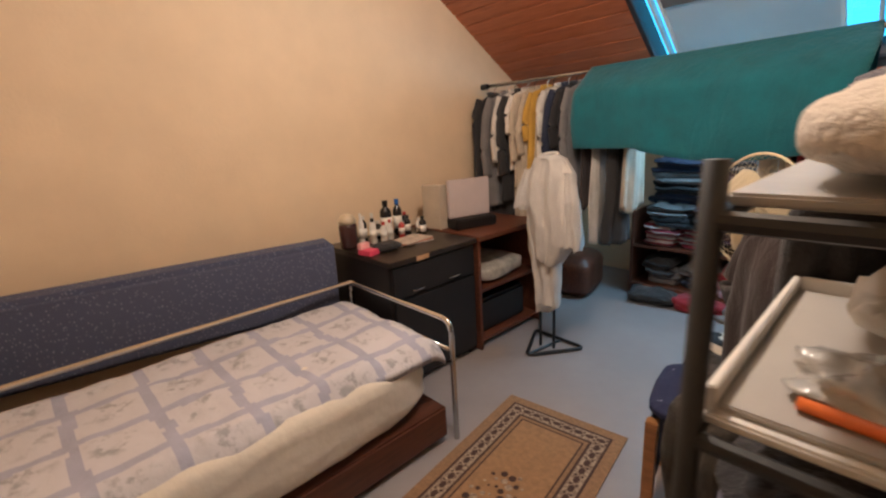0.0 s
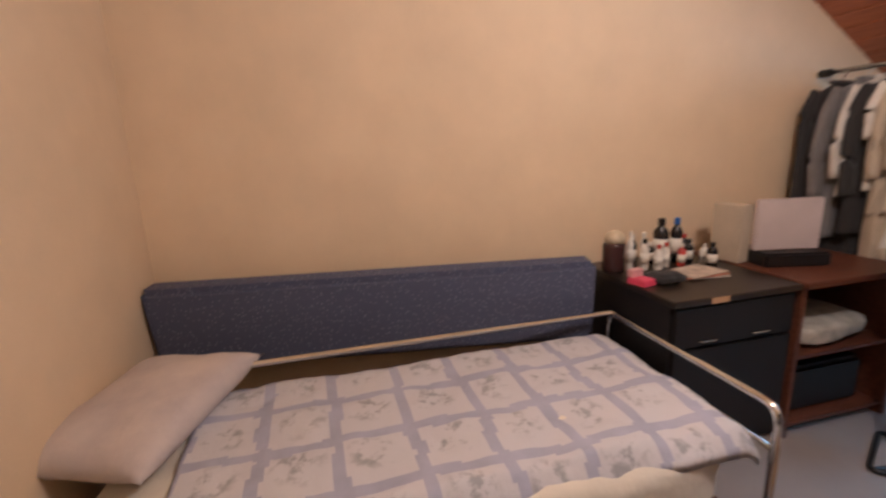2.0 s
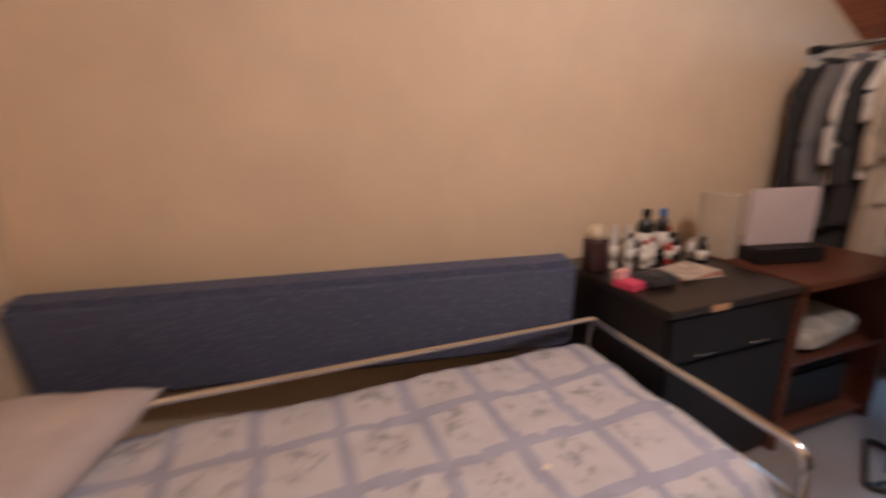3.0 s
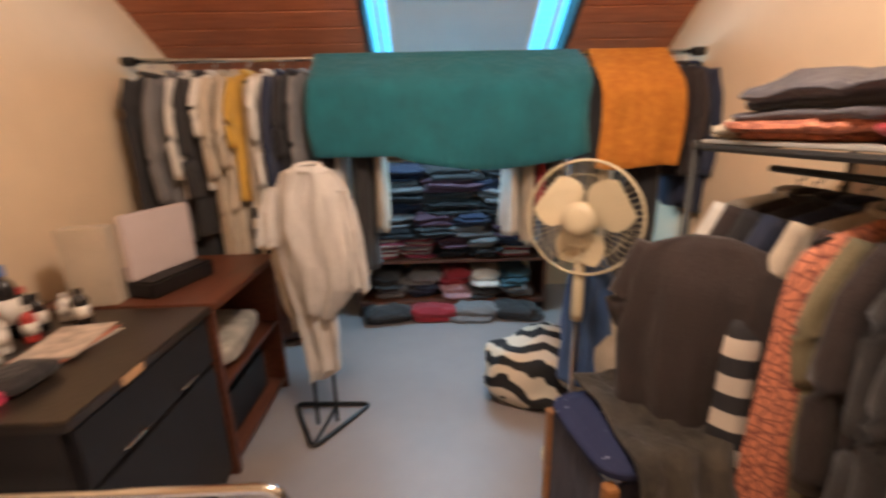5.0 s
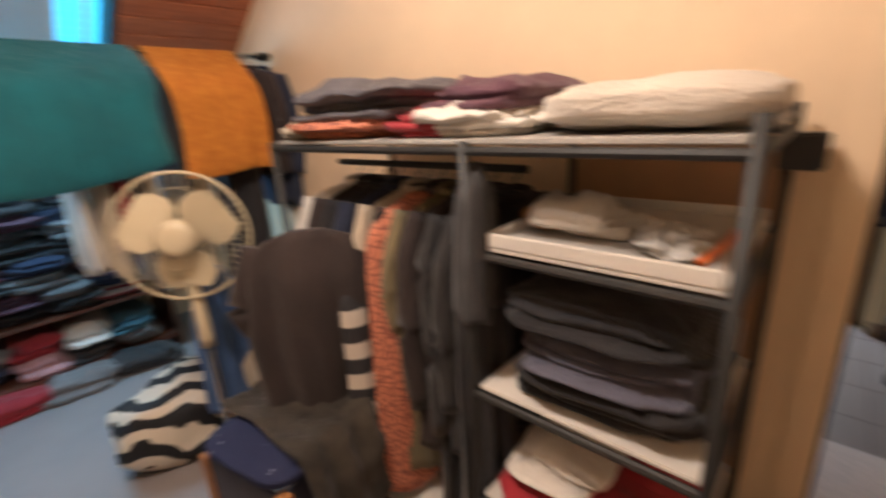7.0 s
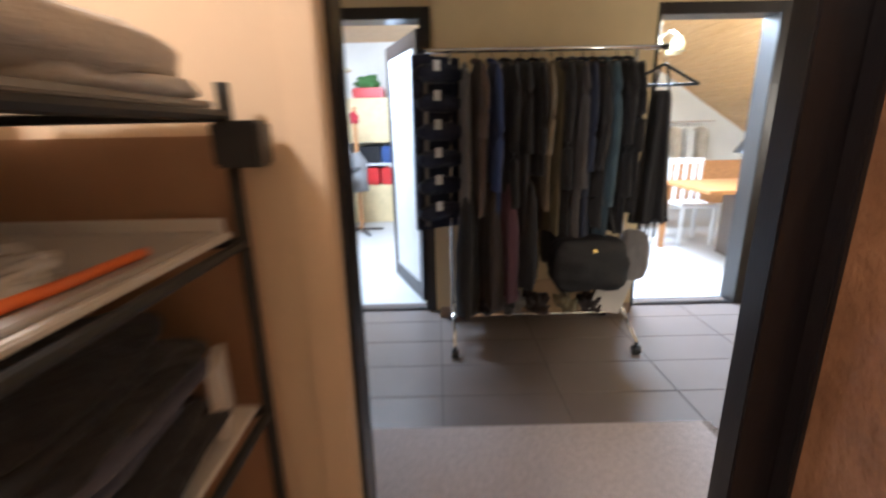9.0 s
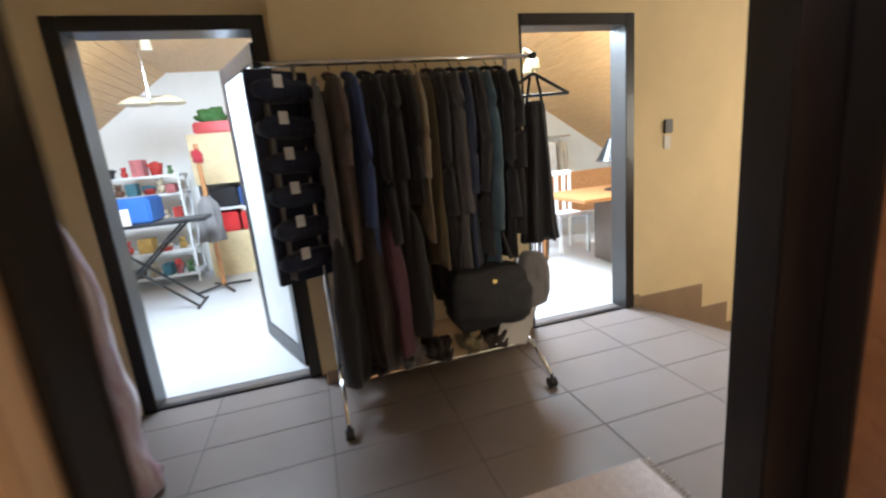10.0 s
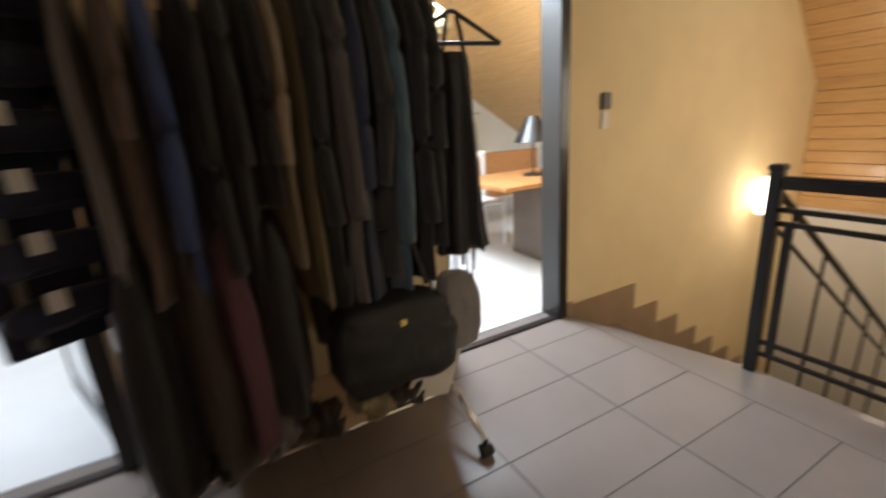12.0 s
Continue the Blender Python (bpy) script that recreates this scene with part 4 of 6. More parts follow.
for j in range(4):
    bm.faces.new((base[j], base[(j + 1) % 4], rings[0][(j + 1) % 4], rings[0][j]))
rug = plain("rug", bm, RUGS, "tan oriental rug with dark ornamental border", "rug", pose(1.545, 1.96, 0, 0, 0, 8), smooth=False)
md = bmesh.new()
for k in range(70):
    a = k * 2.4
    rr = 0.015 * math.sqrt(k)
    bmesh.ops.create_circle(md, cap_ends=True, segments=7, radius=0.012 + 0.006 * math.sin(k * 3), matrix=Matrix.Translation((rr * math.cos(a), rr * 1.9 * math.sin(a) - 0.16, 0.0105 + 0.00005 * k)))
for i, fq in enumerate(md.faces):
    fq.material_index = i % 2
bd = bmesh.new()
half_x, half_y = rw / 2 - 0.092, rl / 2 - 0.092
run = [(-half_x + 2 * half_x * k / 8, sy * half_y, 0) for k in range(9) for sy in (-1, 1)] + [(sx * half_x, -half_y + 2 * half_y * k / 17, 1) for k in range(1, 17) for sx in (-1, 1)]
for k, (px, py, up) in enumerate(run):
    bmesh.ops.create_circle(bd, cap_ends=True, segments=6, radius=0.019, matrix=Matrix.Translation((px, py, 0.0105)) @ Matrix.Diagonal((0.75 if up else 1.2, 1.2 if up else 0.75, 1, 1)))
    for c in (-1, 1):
        bmesh.ops.create_circle(bd, cap_ends=True, segments=4, radius=0.008, matrix=Matrix.Translation((px + (0.014 * c if up else 0.026), py + (0.026 if up else 0.014 * c), 0.0103)))
part("border_motif", bd, RUGS[1], rug, "dark floral border motif")
part("medallion", md, [RUGS[2], RUGS[1]], rug, "ivory and dark floral medallion")

# ---- bedroom: clothes rail ----
rod = thing("clothes_rail", "long chrome clothes rail fixed between the walls", "clothes rail")
part("bar", tube([(0.03, 3.618, 1.762), (2.95, 3.618, 1.762)], 0.014, 12), CHROME, rod, smooth=True)
for xx, s in ((0.0, 1), (XW, -1)):
    part("socket", tube([(xx, 3.618, 1.762), (xx + s * 0.06, 3.618, 1.762)], 0.022, 12), BLACKMETAL, rod, "black wall socket")


def draped(x0, x1, front, back, wav, seed, sagz=0.0):
    """Cloth folded over the rail."""
    bm = bmesh.new()
    nx = 40
    rows = []
    prof = [(-1, s / 14) for s in range(14, 0, -1)] + [(0, a) for a in (-1.2, -0.6, 0, 0.6, 1.2)] + [(1, s / 10) for s in range(1, 11)]
    for side, s in prof:
        row = []
        for i in range(nx + 1):
            t = i / nx
            x = x0 + (x1 - x0) * t
            f = wav * (math.sin(t * 11 + seed) + 0.6 * math.sin(t * 23 + seed * 2)) + 0.03 * noise.noise(Vector((x * 3.5 + s * 1.5, s * 2 + seed, side)))
            if side == 0:
                p = (x, 3.618 + 0.02 * math.sin(s), 1.762 + 0.02 * math.cos(s))
            elif side < 0:
                ln = front(t)
                p = (x + 0.012 * math.sin(s * 6 + seed), 3.60 - 0.225 * min(1.0, s * 3.2) ** 0.7 + f * s, 1.762 - ln * s - sagz * math.sin(math.pi * t) * s)
            else:
                p = (x, 3.64 + f * s * 0.5, 1.762 - back * s)
            row.append(bm.verts.new(p))
        rows.append(row)
    for q, w in zip(rows, rows[1:]):
        for i in range(nx):
            bm.faces.new((q[i], w[i], w[i + 1], q[i + 1]))
    r = bmesh.ops.extrude_face_region(bm, geom=bm.faces[:])
    bm.normal_update()
    for g in r["geom"]:
        if isinstance(g, bmesh.types.BMVert):
            g.co += Vector((0, -0.003, 0.002))
    bmesh.ops.recalc_face_normals(bm, faces=bm.faces[:])
    return bm


plain("teal_blanket", draped(0.96, 2.31, lambda t: 0.485 + (0.075 if t > 0.30 else 0.02) * math.sin(math.pi * min(1, max(0.0, t - 0.28) / 0.72)), 0.4, 0.018, 1.0), TEAL, "teal green blanket draped over the clothes rail", "blanket")
plain("ochre_towel", draped(2.36, 2.77, lambda t: 0.565 + 0.01 * math.sin(t * 6), 0.45, 0.008, 4.0), OCHRE, "ochre patterned towel draped over the clothes rail", "towel")

left_row = [("coat", 0.13, 1.02, CDG, 0.14, 0.75, "long dark grey coat"), ("jacket", 0.25, 0.86, CG, 0.07, 0.62, "grey jacket"), ("shirt", 0.33, 0.62, CW, 0.05, 0.5, "white and blue shirt"),
            ("jacket", 0.39, 0.80, CDG, 0.06, 0.6, "dark grey jacket"), ("shirt", 0.45, 0.56, CW, 0.06, 0.3, "white short-sleeved shirt"), ("shirt", 0.51, 0.70, CB, 0.06, 0.5, "beige shirt"),
            ("shirt", 0.57, 0.66, CB, 0.05, 0.45, "printed taupe shirt"), ("shirt", 0.62, 0.62, CY, 0.045, 0.35, "yellow and cream shirt"), ("trousers", 0.67, 0.95, CB, 0.06, 0.0, "long beige trousers"),
            ("shirt", 0.73, 0.66, CW, 0.05, 0.55, "cream blouse"), ("jacket", 0.79, 0.80, CN, 0.06, 0.55, "navy jacket"), ("shirt", 0.85, 0.60, CK, 0.05, 0.4, "black shirt"), ("shirt", 0.91, 0.70, CG, 0.05, 0.5, "grey shirt")]
mid_row = [("jacket", 0.99, 0.80, CDB, 0.06, 0.6, "brown jacket"), ("trousers", 1.06, 1.04, CW, 0.05, 0.0, "long cream trousers"), ("coat", 1.17, 1.05, CDG, 0.09, 0.5, "dark grey long coat"), ("shirt", 1.27, 0.82, CB, 0.05, 0.6, "beige shirt"),
           ("trousers", 1.97, 0.84, CW, 0.06, 0.0, "cream trousers"), ("trousers", 2.06, 0.90, CB, 0.06, 0.0, "beige trousers"), ("shirt", 2.13, 0.70, CR, 0.05, 0.5, "dark red shirt"), ("coat", 2.2, 1.0, CG, 0.06, 0.6, "grey coat")]
right_row = [("jacket", 2.37, 0.95, CDG, 0.06, 0.6, "dark grey jacket"), ("shirt", 2.42, 0.75, CB, 0.05, 0.4, "taupe shirt"), ("coat", 2.68, 1.15, CK, 0.16, 0.7, "long black coat"), ("shirt", 2.85, 0.55, CDB, 0.05, 0.4, "taupe brown shirt"), ("jacket", 2.915, 0.72, CN, 0.05, 0.55, "dark navy jacket")]
HANG = [mat("red_brown_hanger", (0.25, 0.06, 0.03), 0.4), mat("white_hanger", (0.7, 0.68, 0.62), 0.4), BLACKMETAL]
for i, (kind, xx, ln, mm, th, sl, lab) in enumerate(left_row + mid_row + right_row):
    garment(kind, lab + " hanging on the clothes rail", (xx, 3.618, 1.692), (76 if i % 2 else 80) if xx < 0.95 else (88 if i % 2 else 92) if xx < 2.3 else 103, 0.30 if 0.95 < xx < 2.8 else 0.37, ln, th, mm, i * 1.37 + 0.4, 0.0 if 0.95 < xx < 2.8 else sl, HANG[i % 3], group="clothes on the rail", waist=0.95)

plain("trousers", garment_mesh(0.15, 0.52, 0.09, 8.1, 1.0, 1.1, 0.8), CB, "long beige printed trousers hanging low on the rail", "trousers", pose(0.50, 3.50, 1.22, 0, 0, 25), group="clothes on the rail")
plain("trousers", garment_mesh(0.30, 0.70, 0.12, 9.7, 1.0, 1.0, 0.8), CDG, "dark trousers hanging behind the monitor", "trousers", pose(0.30, 3.60, 1.20, 0, 0, 20), group="clothes on the rail")
plain("knit_top", garment_mesh(0.14, 0.30, 0.09, 6.3, 1.0, 1.0, 0.8), STRIPE, "black and white striped knit top hanging low", "top", pose(0.665, 3.48, 1.06, 0, 0, 12), group="clothes on the rail")

# ---- bedroom: folded clothes under the window ----
ls = thing("low_shelf", "low wooden shelf under the roof window", "shelf")
part("board", box(0.95, 4.35, 0.08, 2.40, 4.90, 0.11, 0.004), BROWN, ls)
part("board", box(0.95, 4.35, 0.42, 2.40, 4.90, 0.44, 0.004), BROWN, ls)
for xx in (0.95, 2.38):
    part("side_panel", box(xx, 4.35, 0, xx + 0.02, 4.90, 0.72, 0.004), BROWN, ls)
random.seed(5)
sel = [CG, CR, STRIPE_R, CDG, CK, CN, CW, CPL, CG, CDG, CP, CT]
for lvl, (z0, hh, ncol) in enumerate([(0.11, 0.10, 5), (0.21, 0.09, 5), (0.44, 0.085, 5), (0.525, 0.08, 5), (0.605, 0.085, 4), (0.69, 0.09, 4), (0.775, 0.09, 3), (0.86, 0.09, 3), (0.945, 0.09, 3), (1.03, 0.10, 3)]):
    for k in range(ncol):
        xx = 1.05 + (k + 0.5) * 1.25 / ncol + random.uniform(-0.02, 0.02)
        mm = STRIPE_R if (lvl in (2, 3) and k in (0, 1)) else [CN, CDG, CK, CDG, CG, CPL][(lvl * 2 + k) % 6] if lvl >= 4 else sel[(lvl * 3 + k * 5) % len(sel)]
        plain("folded_clothes", folded(random.uniform(1.15, 1.40) / ncol, 0.42, hh * random.uniform(1.0, 1.25), lvl * 9 + k, 0.04, 2 + (k + lvl) % 2), mm, "loosely folded clothes stacked on the low shelf", "clothes", pose(xx, 4.60 + random.uniform(-0.04, 0.03), z0, 0, 0, random.uniform(-6, 6)), group="folded clothes under the window")
for k, mm in enumerate([CDG, CR, CG, CDG]):
    plain("folded_clothes", folded(0.36, 0.24, 0.10, 40 + k, 0.03, 2), mm, "clothes bundle lying on the floor", "clothes", pose(1.2 + k * 0.32, 4.30, 0, 0, 0, 10 - 8 * k), group="bundles on the floor")
plain("brown_suitcase", soft_box(0.42, 0.5, 0.36, 12, 0.004, 8, 0.1), BROWN, "dark red-brown case standing beside the rail", "case", pose(0.55, 4.15, 0, 0, 0, 12))

# ---- bedroom: fan ----
fan = thing("standing_fan", "cream pedestal fan with round wire guard", "fan", pose(2.10, 2.785, 0, 0, 0, 0))
part("base", lathe([(0.11, 0), (0.11, 0.012), (0.09, 0.03), (0.03, 0.04)], 24), PLASTIC_W, fan)
part("pole", tube([(0, 0, 0.03), (0, 0, 0.72)], 0.013), CHROME, fan)
part("collar", lathe([(0.022, 0.66), (0.024, 0.70), (0.02, 0.95), (0.012, 0.96)], 14), PLASTIC_W, fan, smooth=True)
hm = Matrix.Translation((0, 0, 1.072)) @ Matrix.Rotation(radians(-34), 4, "Z") @ Matrix.Rotation(radians(84), 4, "X") @ Matrix.Scale(1.09, 4) @ Matrix.Rotation(0.0, 4, "Z")
FR = 0.196
bm = lathe([(0.05, -0.11), (0.055, -0.03), (0.04, -0.02)], 18)
bm.transform(hm)
part("motor", bm, PLASTIC_W, fan, smooth=True)
for k in range(3):
    bm = bmesh.new()
    n = 10
    fr, bk = [], []
    for i in range(n + 1):
        t = i / n
        rr = 0.03 + 0.14 * t
        half = 0.92 * math.sin(math.pi * (0.16 + 0.70 * t)) ** 0.55 * (0.55 + 0.45 * math.sin(math.pi * min(1, 0.3 + t * 0.6)))
        for s, lst in ((-half, fr), (half, bk)):
            ang = s + k * 2.094 + 0.5
            lst.append(bm.verts.new((rr * math.cos(ang), rr * math.sin(ang), 0.02 * (1 if s > 0 else -1))))
    for i in range(n):
        bm.faces.new((fr[i], fr[i + 1], bk[i + 1], bk[i]))
    r = bmesh.ops.extrude_face_region(bm, geom=bm.faces[:])
    bmesh.ops.translate(bm, verts=[g for g in r["geom"] if isinstance(g, bmesh.types.BMVert)], vec=(0, 0, 0.003))
    bmesh.ops.recalc_face_normals(bm, faces=bm.faces[:])
    bm.transform(hm)
    part("blade", bm, PLASTIC_W, fan, "cream plastic blade")
bm = lathe([(0.058, 0.05), (0.058, 0.066), (0.03, 0.072)], 24)
bm.transform(hm)
part("hub", bm, PLASTIC_W, fan, smooth=True)
guard = part("guard", tube([(FR * math.cos(2 * math.pi * j / 40), FR * math.sin(2 * math.pi * j / 40), 0) for j in range(40)], 0.005, 6, closed=True), PLASTIC_W, fan, "cream wire guard", m=hm)
for sgn in (1, -1):
    wire = mesh_of(tube([(0.04, 0, sgn * 0.062), (0.12, 0, sgn * 0.058), (0.175, 0, sgn * 0.032), (FR, 0, 0)], 0.0006, 4), "wire", PLASTIC_W)
    for k in range(54):
        w_ob = new("wire", wire)
        w_ob.matrix_basis = Matrix.Rotation(2 * math.pi * k / 54, 4, "Z")
        w_ob.parent = guard
    for rr, zz in ((0.09, 0.060), (0.15, 0.046)):
        part("hoop", tube([(rr * math.cos(2 * math.pi * j / 32), rr * math.sin(2 * math.pi * j / 32), sgn * zz) for j in range(32)], 0.0008, 4, closed=True), PLASTIC_W, guard)

# ---- bedroom: bag, chair, draped clothes ----
plain("zebra_bag", heap(0.66, 0.46, 0.38, 2.0, 0.03), ZEBRA, "zebra-striped plush bag slumped on the floor", "bag", pose(2.13, 3.30, 0, 0, 0, 10))
plain("blue_jeans", garment_mesh(0.22, 0.62, 0.2, 4.4, 1, 1, 0.6), cloth("denim", (0.06, 0.13, 0.30)), "light blue jeans hanging behind the fan", "jeans", pose(2.25, 3.05, 0.86, 0, 0, 60))
plain("grey_sweater", heap(0.34, 0.4, 0.62, 6.0, 0.03), CB, "beige grey clothes bundle beside the bag", "clothes", pose(2.42, 3.05, 0))
ch = thing("chair", "wooden chair with navy dotted seat covered in clothes", "chair", pose(2.15, 2.385, 0, 0, 0, 11))
part("seat", soft_box(0.40, 0.40, 0.06, 7, 0.004, 8, 0.3), SEATBLUE, ch, m=pose(0, 0, 0.44))
SKIRTC = cloth("navy_skirt", (0.022, 0.028, 0.065))
part("apron", box(-0.182, -0.155, 0.08, -0.172, 0.155, 0.44, 0.003), SKIRTC, ch, "navy cloth side panel")
for ya in (-0.178, 0.168):
    part("apron", box(-0.15, ya, 0.30, 0.15, ya + 0.01, 0.44, 0.003), SKIRTC, ch)
for sx in (-1, 1):
    for sy in (-1, 1):
        part("leg", box(sx * 0.172 - 0.02, sy * 0.175 - 0.02, 0, sx * 0.172 + 0.02, sy * 0.175 + 0.02, 0.44, 0.004), OAK, ch)
for yy in (-0.06, 0.08):
    part("back_post", box(0.15, yy - 0.015, 0.42, 0.18, yy + 0.015, 0.98, 0.004), BLACKWOOD, ch)
part("backrest", box(0.155, -0.08, 0.70, 0.18, 0.12, 0.98, 0.01), BLACKWOOD, ch)
garment("dress", "dark brown dress hung over the chair back", (2.31, 2.36, 1.10), -34, 0.40, 0.70, 0.14, CDB, 3.3, 0.30, None, waist=1.05, hem=1.1)
FLORAL = cloth("brown_floral", (0.045, 0.036, 0.026), 0.5)
bm = bmesh.new()
rows = []
for i in range(41):
    t = i / 40 * 0.82
    row = []
    for j in range(25):
        u = j / 24
        x = -0.10 + 0.31 * u + 0.03 * math.sin(t * 7 + 1)
        y, z = (0.23 - t, 0.0) if t < 0.44 else (-0.21 - 0.03 * min(1, (t - 0.44) * 8), -(t - 0.44) * (0.9 + 0.12 * math.sin(u * 5)))
        f = noise.noise(Vector((x * 9, t * 9, 2))) + 0.6 * (1 - 2 * abs(noise.noise(Vector((x * 14, t * 5, 7)))))
        if t < 0.44:
            z += 0.022 + 0.016 * f
        else:
            y -= 0.012 + 0.018 * f + 0.015 * math.sin(u * 17)
        row.append(bm.verts.new((x, y, z)))
    rows.append(row)
for q, w in zip(rows, rows[1:]):
    for j in range(24):
        bm.faces.new((q[j], q[j + 1], w[j + 1], w[j]))
r = bmesh.ops.extrude_face_region(bm, geom=bm.faces[:])
bmesh.ops.translate(bm, verts=[g for g in r["geom"] if isinstance(g, bmesh.types.BMVert)], vec=(0, -0.004, 0.008))
bmesh.ops.recalc_face_normals(bm, faces=bm.faces[:])
plain("brown_skirt", bm, FLORAL, "dark floral cloth hanging over the chair's seat", "clothes", pose(2.15, 2.385, 0.496, 0, 0, 11))

# ---- bedroom: shelving rack ----
X0, X1, RY0, RY1, RY2 = 2.38, 2.90, 1.268, 1.785, 2.60
rack = thing("shelving_rack", "dark grey metal wardrobe rack with shelves and a hanging rail", "rack")
for xx, rr, hh in ((X0, 0.0115, 1.388), (X1, 0.0115, 1.388)):
    for yy in (RY0, RY1, RY2):
        part("post", tube([(xx, yy, 0), (xx, yy, hh - (0.035 if yy > RY0 else 0))], rr, 12), GREYMETAL, rack, smooth=True)
for zz, ya, yb in ((1.345, RY0, RY2), (1.115, RY0, RY1), (0.745, RY0, RY1), (0.40, RY0, RY1), (0.10, RY0, RY2)):
    for xx in (X0, X1):
        part("rail", tube([(xx, ya, zz - 0.012), (xx, yb, zz - 0.012)], 0.010, 8), GREYMETAL, rack)
    for yy in (ya, yb):
        part("rail", tube([(X0, yy, zz - 0.012), (X1, yy, zz - 0.012)], 0.010, 8), GREYMETAL, rack)
    part("shelf", box(X0 + 0.006, ya + 0.015, zz, X1 - 0.006, yb - 0.015, zz + 0.012, 0.003), BOARD_W if zz < 1.3 else mat("grey_shelf_board", (0.42, 0.40, 0.37), 0.5), rack)
part("hanging_rail", tube([(2.64, RY1, 1.26), (2.64, RY2, 1.26)], 0.011), GREYMETAL, rack)
part("corner_block", box(X1 - 0.03, RY0 - 0.065, 1.245, X1 + 0.03, RY0 + 0.02, 1.325, 0.006), BLACKMETAL, rack, "black plastic corner block")
tagged(part("back_board", box(XW - 0.014, RY0 + 0.015, 0.02, XW - 0.004, RY1 + 0.02, 1.30, 0.002), mat("tan_hardboard", (0.46, 0.27, 0.15), 0.6, 0.1, 4), rack), "tan hardboard back")

rack_row = [("shirt", 2.50, 0.50, CW, 0.07, 0.3, "cream blouse"), ("jacket", 2.44, 0.85, CDB, 0.07, 0.6, "dark brown jacket"), ("dress", 2.36, 0.95, CK, 0.07, 0.5, "black dress"), ("jacket", 2.29, 0.98, CN, 0.08, 0.65, "navy jacket"),
            ("shirt", 2.12, 1.02, COR, 0.09, 0.0, "coral printed tunic"), ("shirt", 2.20, 0.80, CB, 0.05, 0.55, "taupe shirt"), ("jacket", 2.10, 0.78, CDB, 0.06, 0.6, "dark brown knitted jacket"), ("shirt", 2.04, 0.95, CO, 0.05, 0.4, "olive shirt"),
            ("coat", 1.97, 0.82, CDB, 0.07, 0.65, "dark brown coat"), ("coat", 1.90, 1.10, CDG, 0.08, 0.7, "charcoal grey coat"), ("jacket", 1.83, 0.75, CDG, 0.06, 0.6, "dark grey jacket")]
for i, (kind, yy, ln, mm, th, sl, lab) in enumerate(rack_row):
    garment(kind, lab + " hanging in the metal rack", (2.61 if mm is COR else 2.65, yy, 1.19), (-8 if mm is COR else -16 if i % 2 else -19), 0.50 if mm is COR else 0.46, ln, th, mm, 20 + i * 1.9, sl, BLACKMETAL, group="clothes in the rack")
garment("jacket", "charcoal denim jacket hung on the rack post", (2.44, 1.80, 1.30), 35, 0.20, 0.36, 0.08, CDG, 51, 0.0, None, hem=0.9)
garment("coat", "long charcoal coat hanging beside the rack post", (2.50, 1.84, 1.16), -30, 0.16, 1.0, 0.09, CDG, 55, 0.0, None, hem=1.15)
garment("shirt", "black and white striped knit top hung at the rack front", (2.41, 2.28, 0.93), 20, 0.16, 0.5, 0.10, STRIPE, 53, 0.0, None)

TOWEL = mat("cream_terry", (0.72, 0.64, 0.54), 0.95, 0.08, 8, 1.0, 120, sheen=0.3)
top_items = [(2.62, 2.33, 0.46, 0.40, 0.05, COR, "coral patterned folded cloth"), (2.60, 2.28, 0.40, 0.44, 0.09, CG, "slate grey folded sweater"), (2.63, 1.98, 0.40, 0.22, 0.06, CR, "pinkish red folded cloth"),
             (2.62, 1.84, 0.42, 0.26, 0.06, CW, "white folded shirt"), (2.65, 1.83, 0.40, 0.24, 0.055, CPL, "plum folded cardigan"), (2.70, 1.50, 0.34, 0.42, 0.05, CW, "white folded sheet"), (2.635, 1.46, 0.44, 0.40, 0.075, TOWEL, "cream fluffy folded towel"), (2.55, 2.5, 0.3, 0.12, 0.04, CB, "beige folded cloth")]
for i, (xx, yy, w, d, h, mm, lab) in enumerate(top_items):
    z0 = 1.357 + (0.05 if i in (1,) else 0.055 if i == 4 else 0.004 if i == 6 else 0)
    if mm is CG and i == 1:
        mm = cloth("slate", (0.10, 0.095, 0.11))
    plain("folded_clothes", soft_box(w, d, h * 1.15, 60 + i, 0.012, 20, 0.25) if mm is TOWEL else folded(w, d, h * 1.1, 60 + i, 0.035, 3 if h > 0.055 else 2), mm, lab + " on the rack's top shelf", "clothes", pose(xx, yy, z0, 0, 0, 4 - 3 * (i % 3)), group="clothes on the top shelf")
for i, (xx, yy, w, d, h, z0, mm, lab) in enumerate([(2.62, 1.50, 0.44, 0.40, 0.10, 0.757, CK, "black folded trousers"), (2.60, 1.50, 0.40, 0.36, 0.07, 0.855, cloth("bluegrey", (0.10, 0.10, 0.14)), "blue-grey folded pullover"), (2.60, 1.52, 0.40, 0.40, 0.08, 0.925, CK, "black folded jacket"),
                                                    (2.58, 1.52, 0.40, 0.40, 0.10, 0.412, CR, "crimson folded cloth"), (2.57, 1.60, 0.34, 0.22, 0.06, 0.515, CW, "white folded cloth"), (2.6, 1.5, 0.42, 0.4, 0.12, 0.112, CK, "black folded blanket")]):
    plain("folded_clothes", folded(w, d, h * 1.08, 80 + i, 0.03, 3), mm, lab + " on a shelf of the rack", "clothes", pose(xx, yy, z0, 0, 0, 3), group="clothes on the shelves")
TRAYG = mat("grey_tray_plastic", (0.46, 0.43, 0.39), 0.45, 0.06, 5)
tray = thing("shelf_tray", "grey-white plastic tray on the middle shelf", "tray", pose(2.63, 1.512, 1.127))
part("base", box(-0.235, -0.215, 0, 0.235, 0.215, 0.008, 0.002), TRAYG, tray)
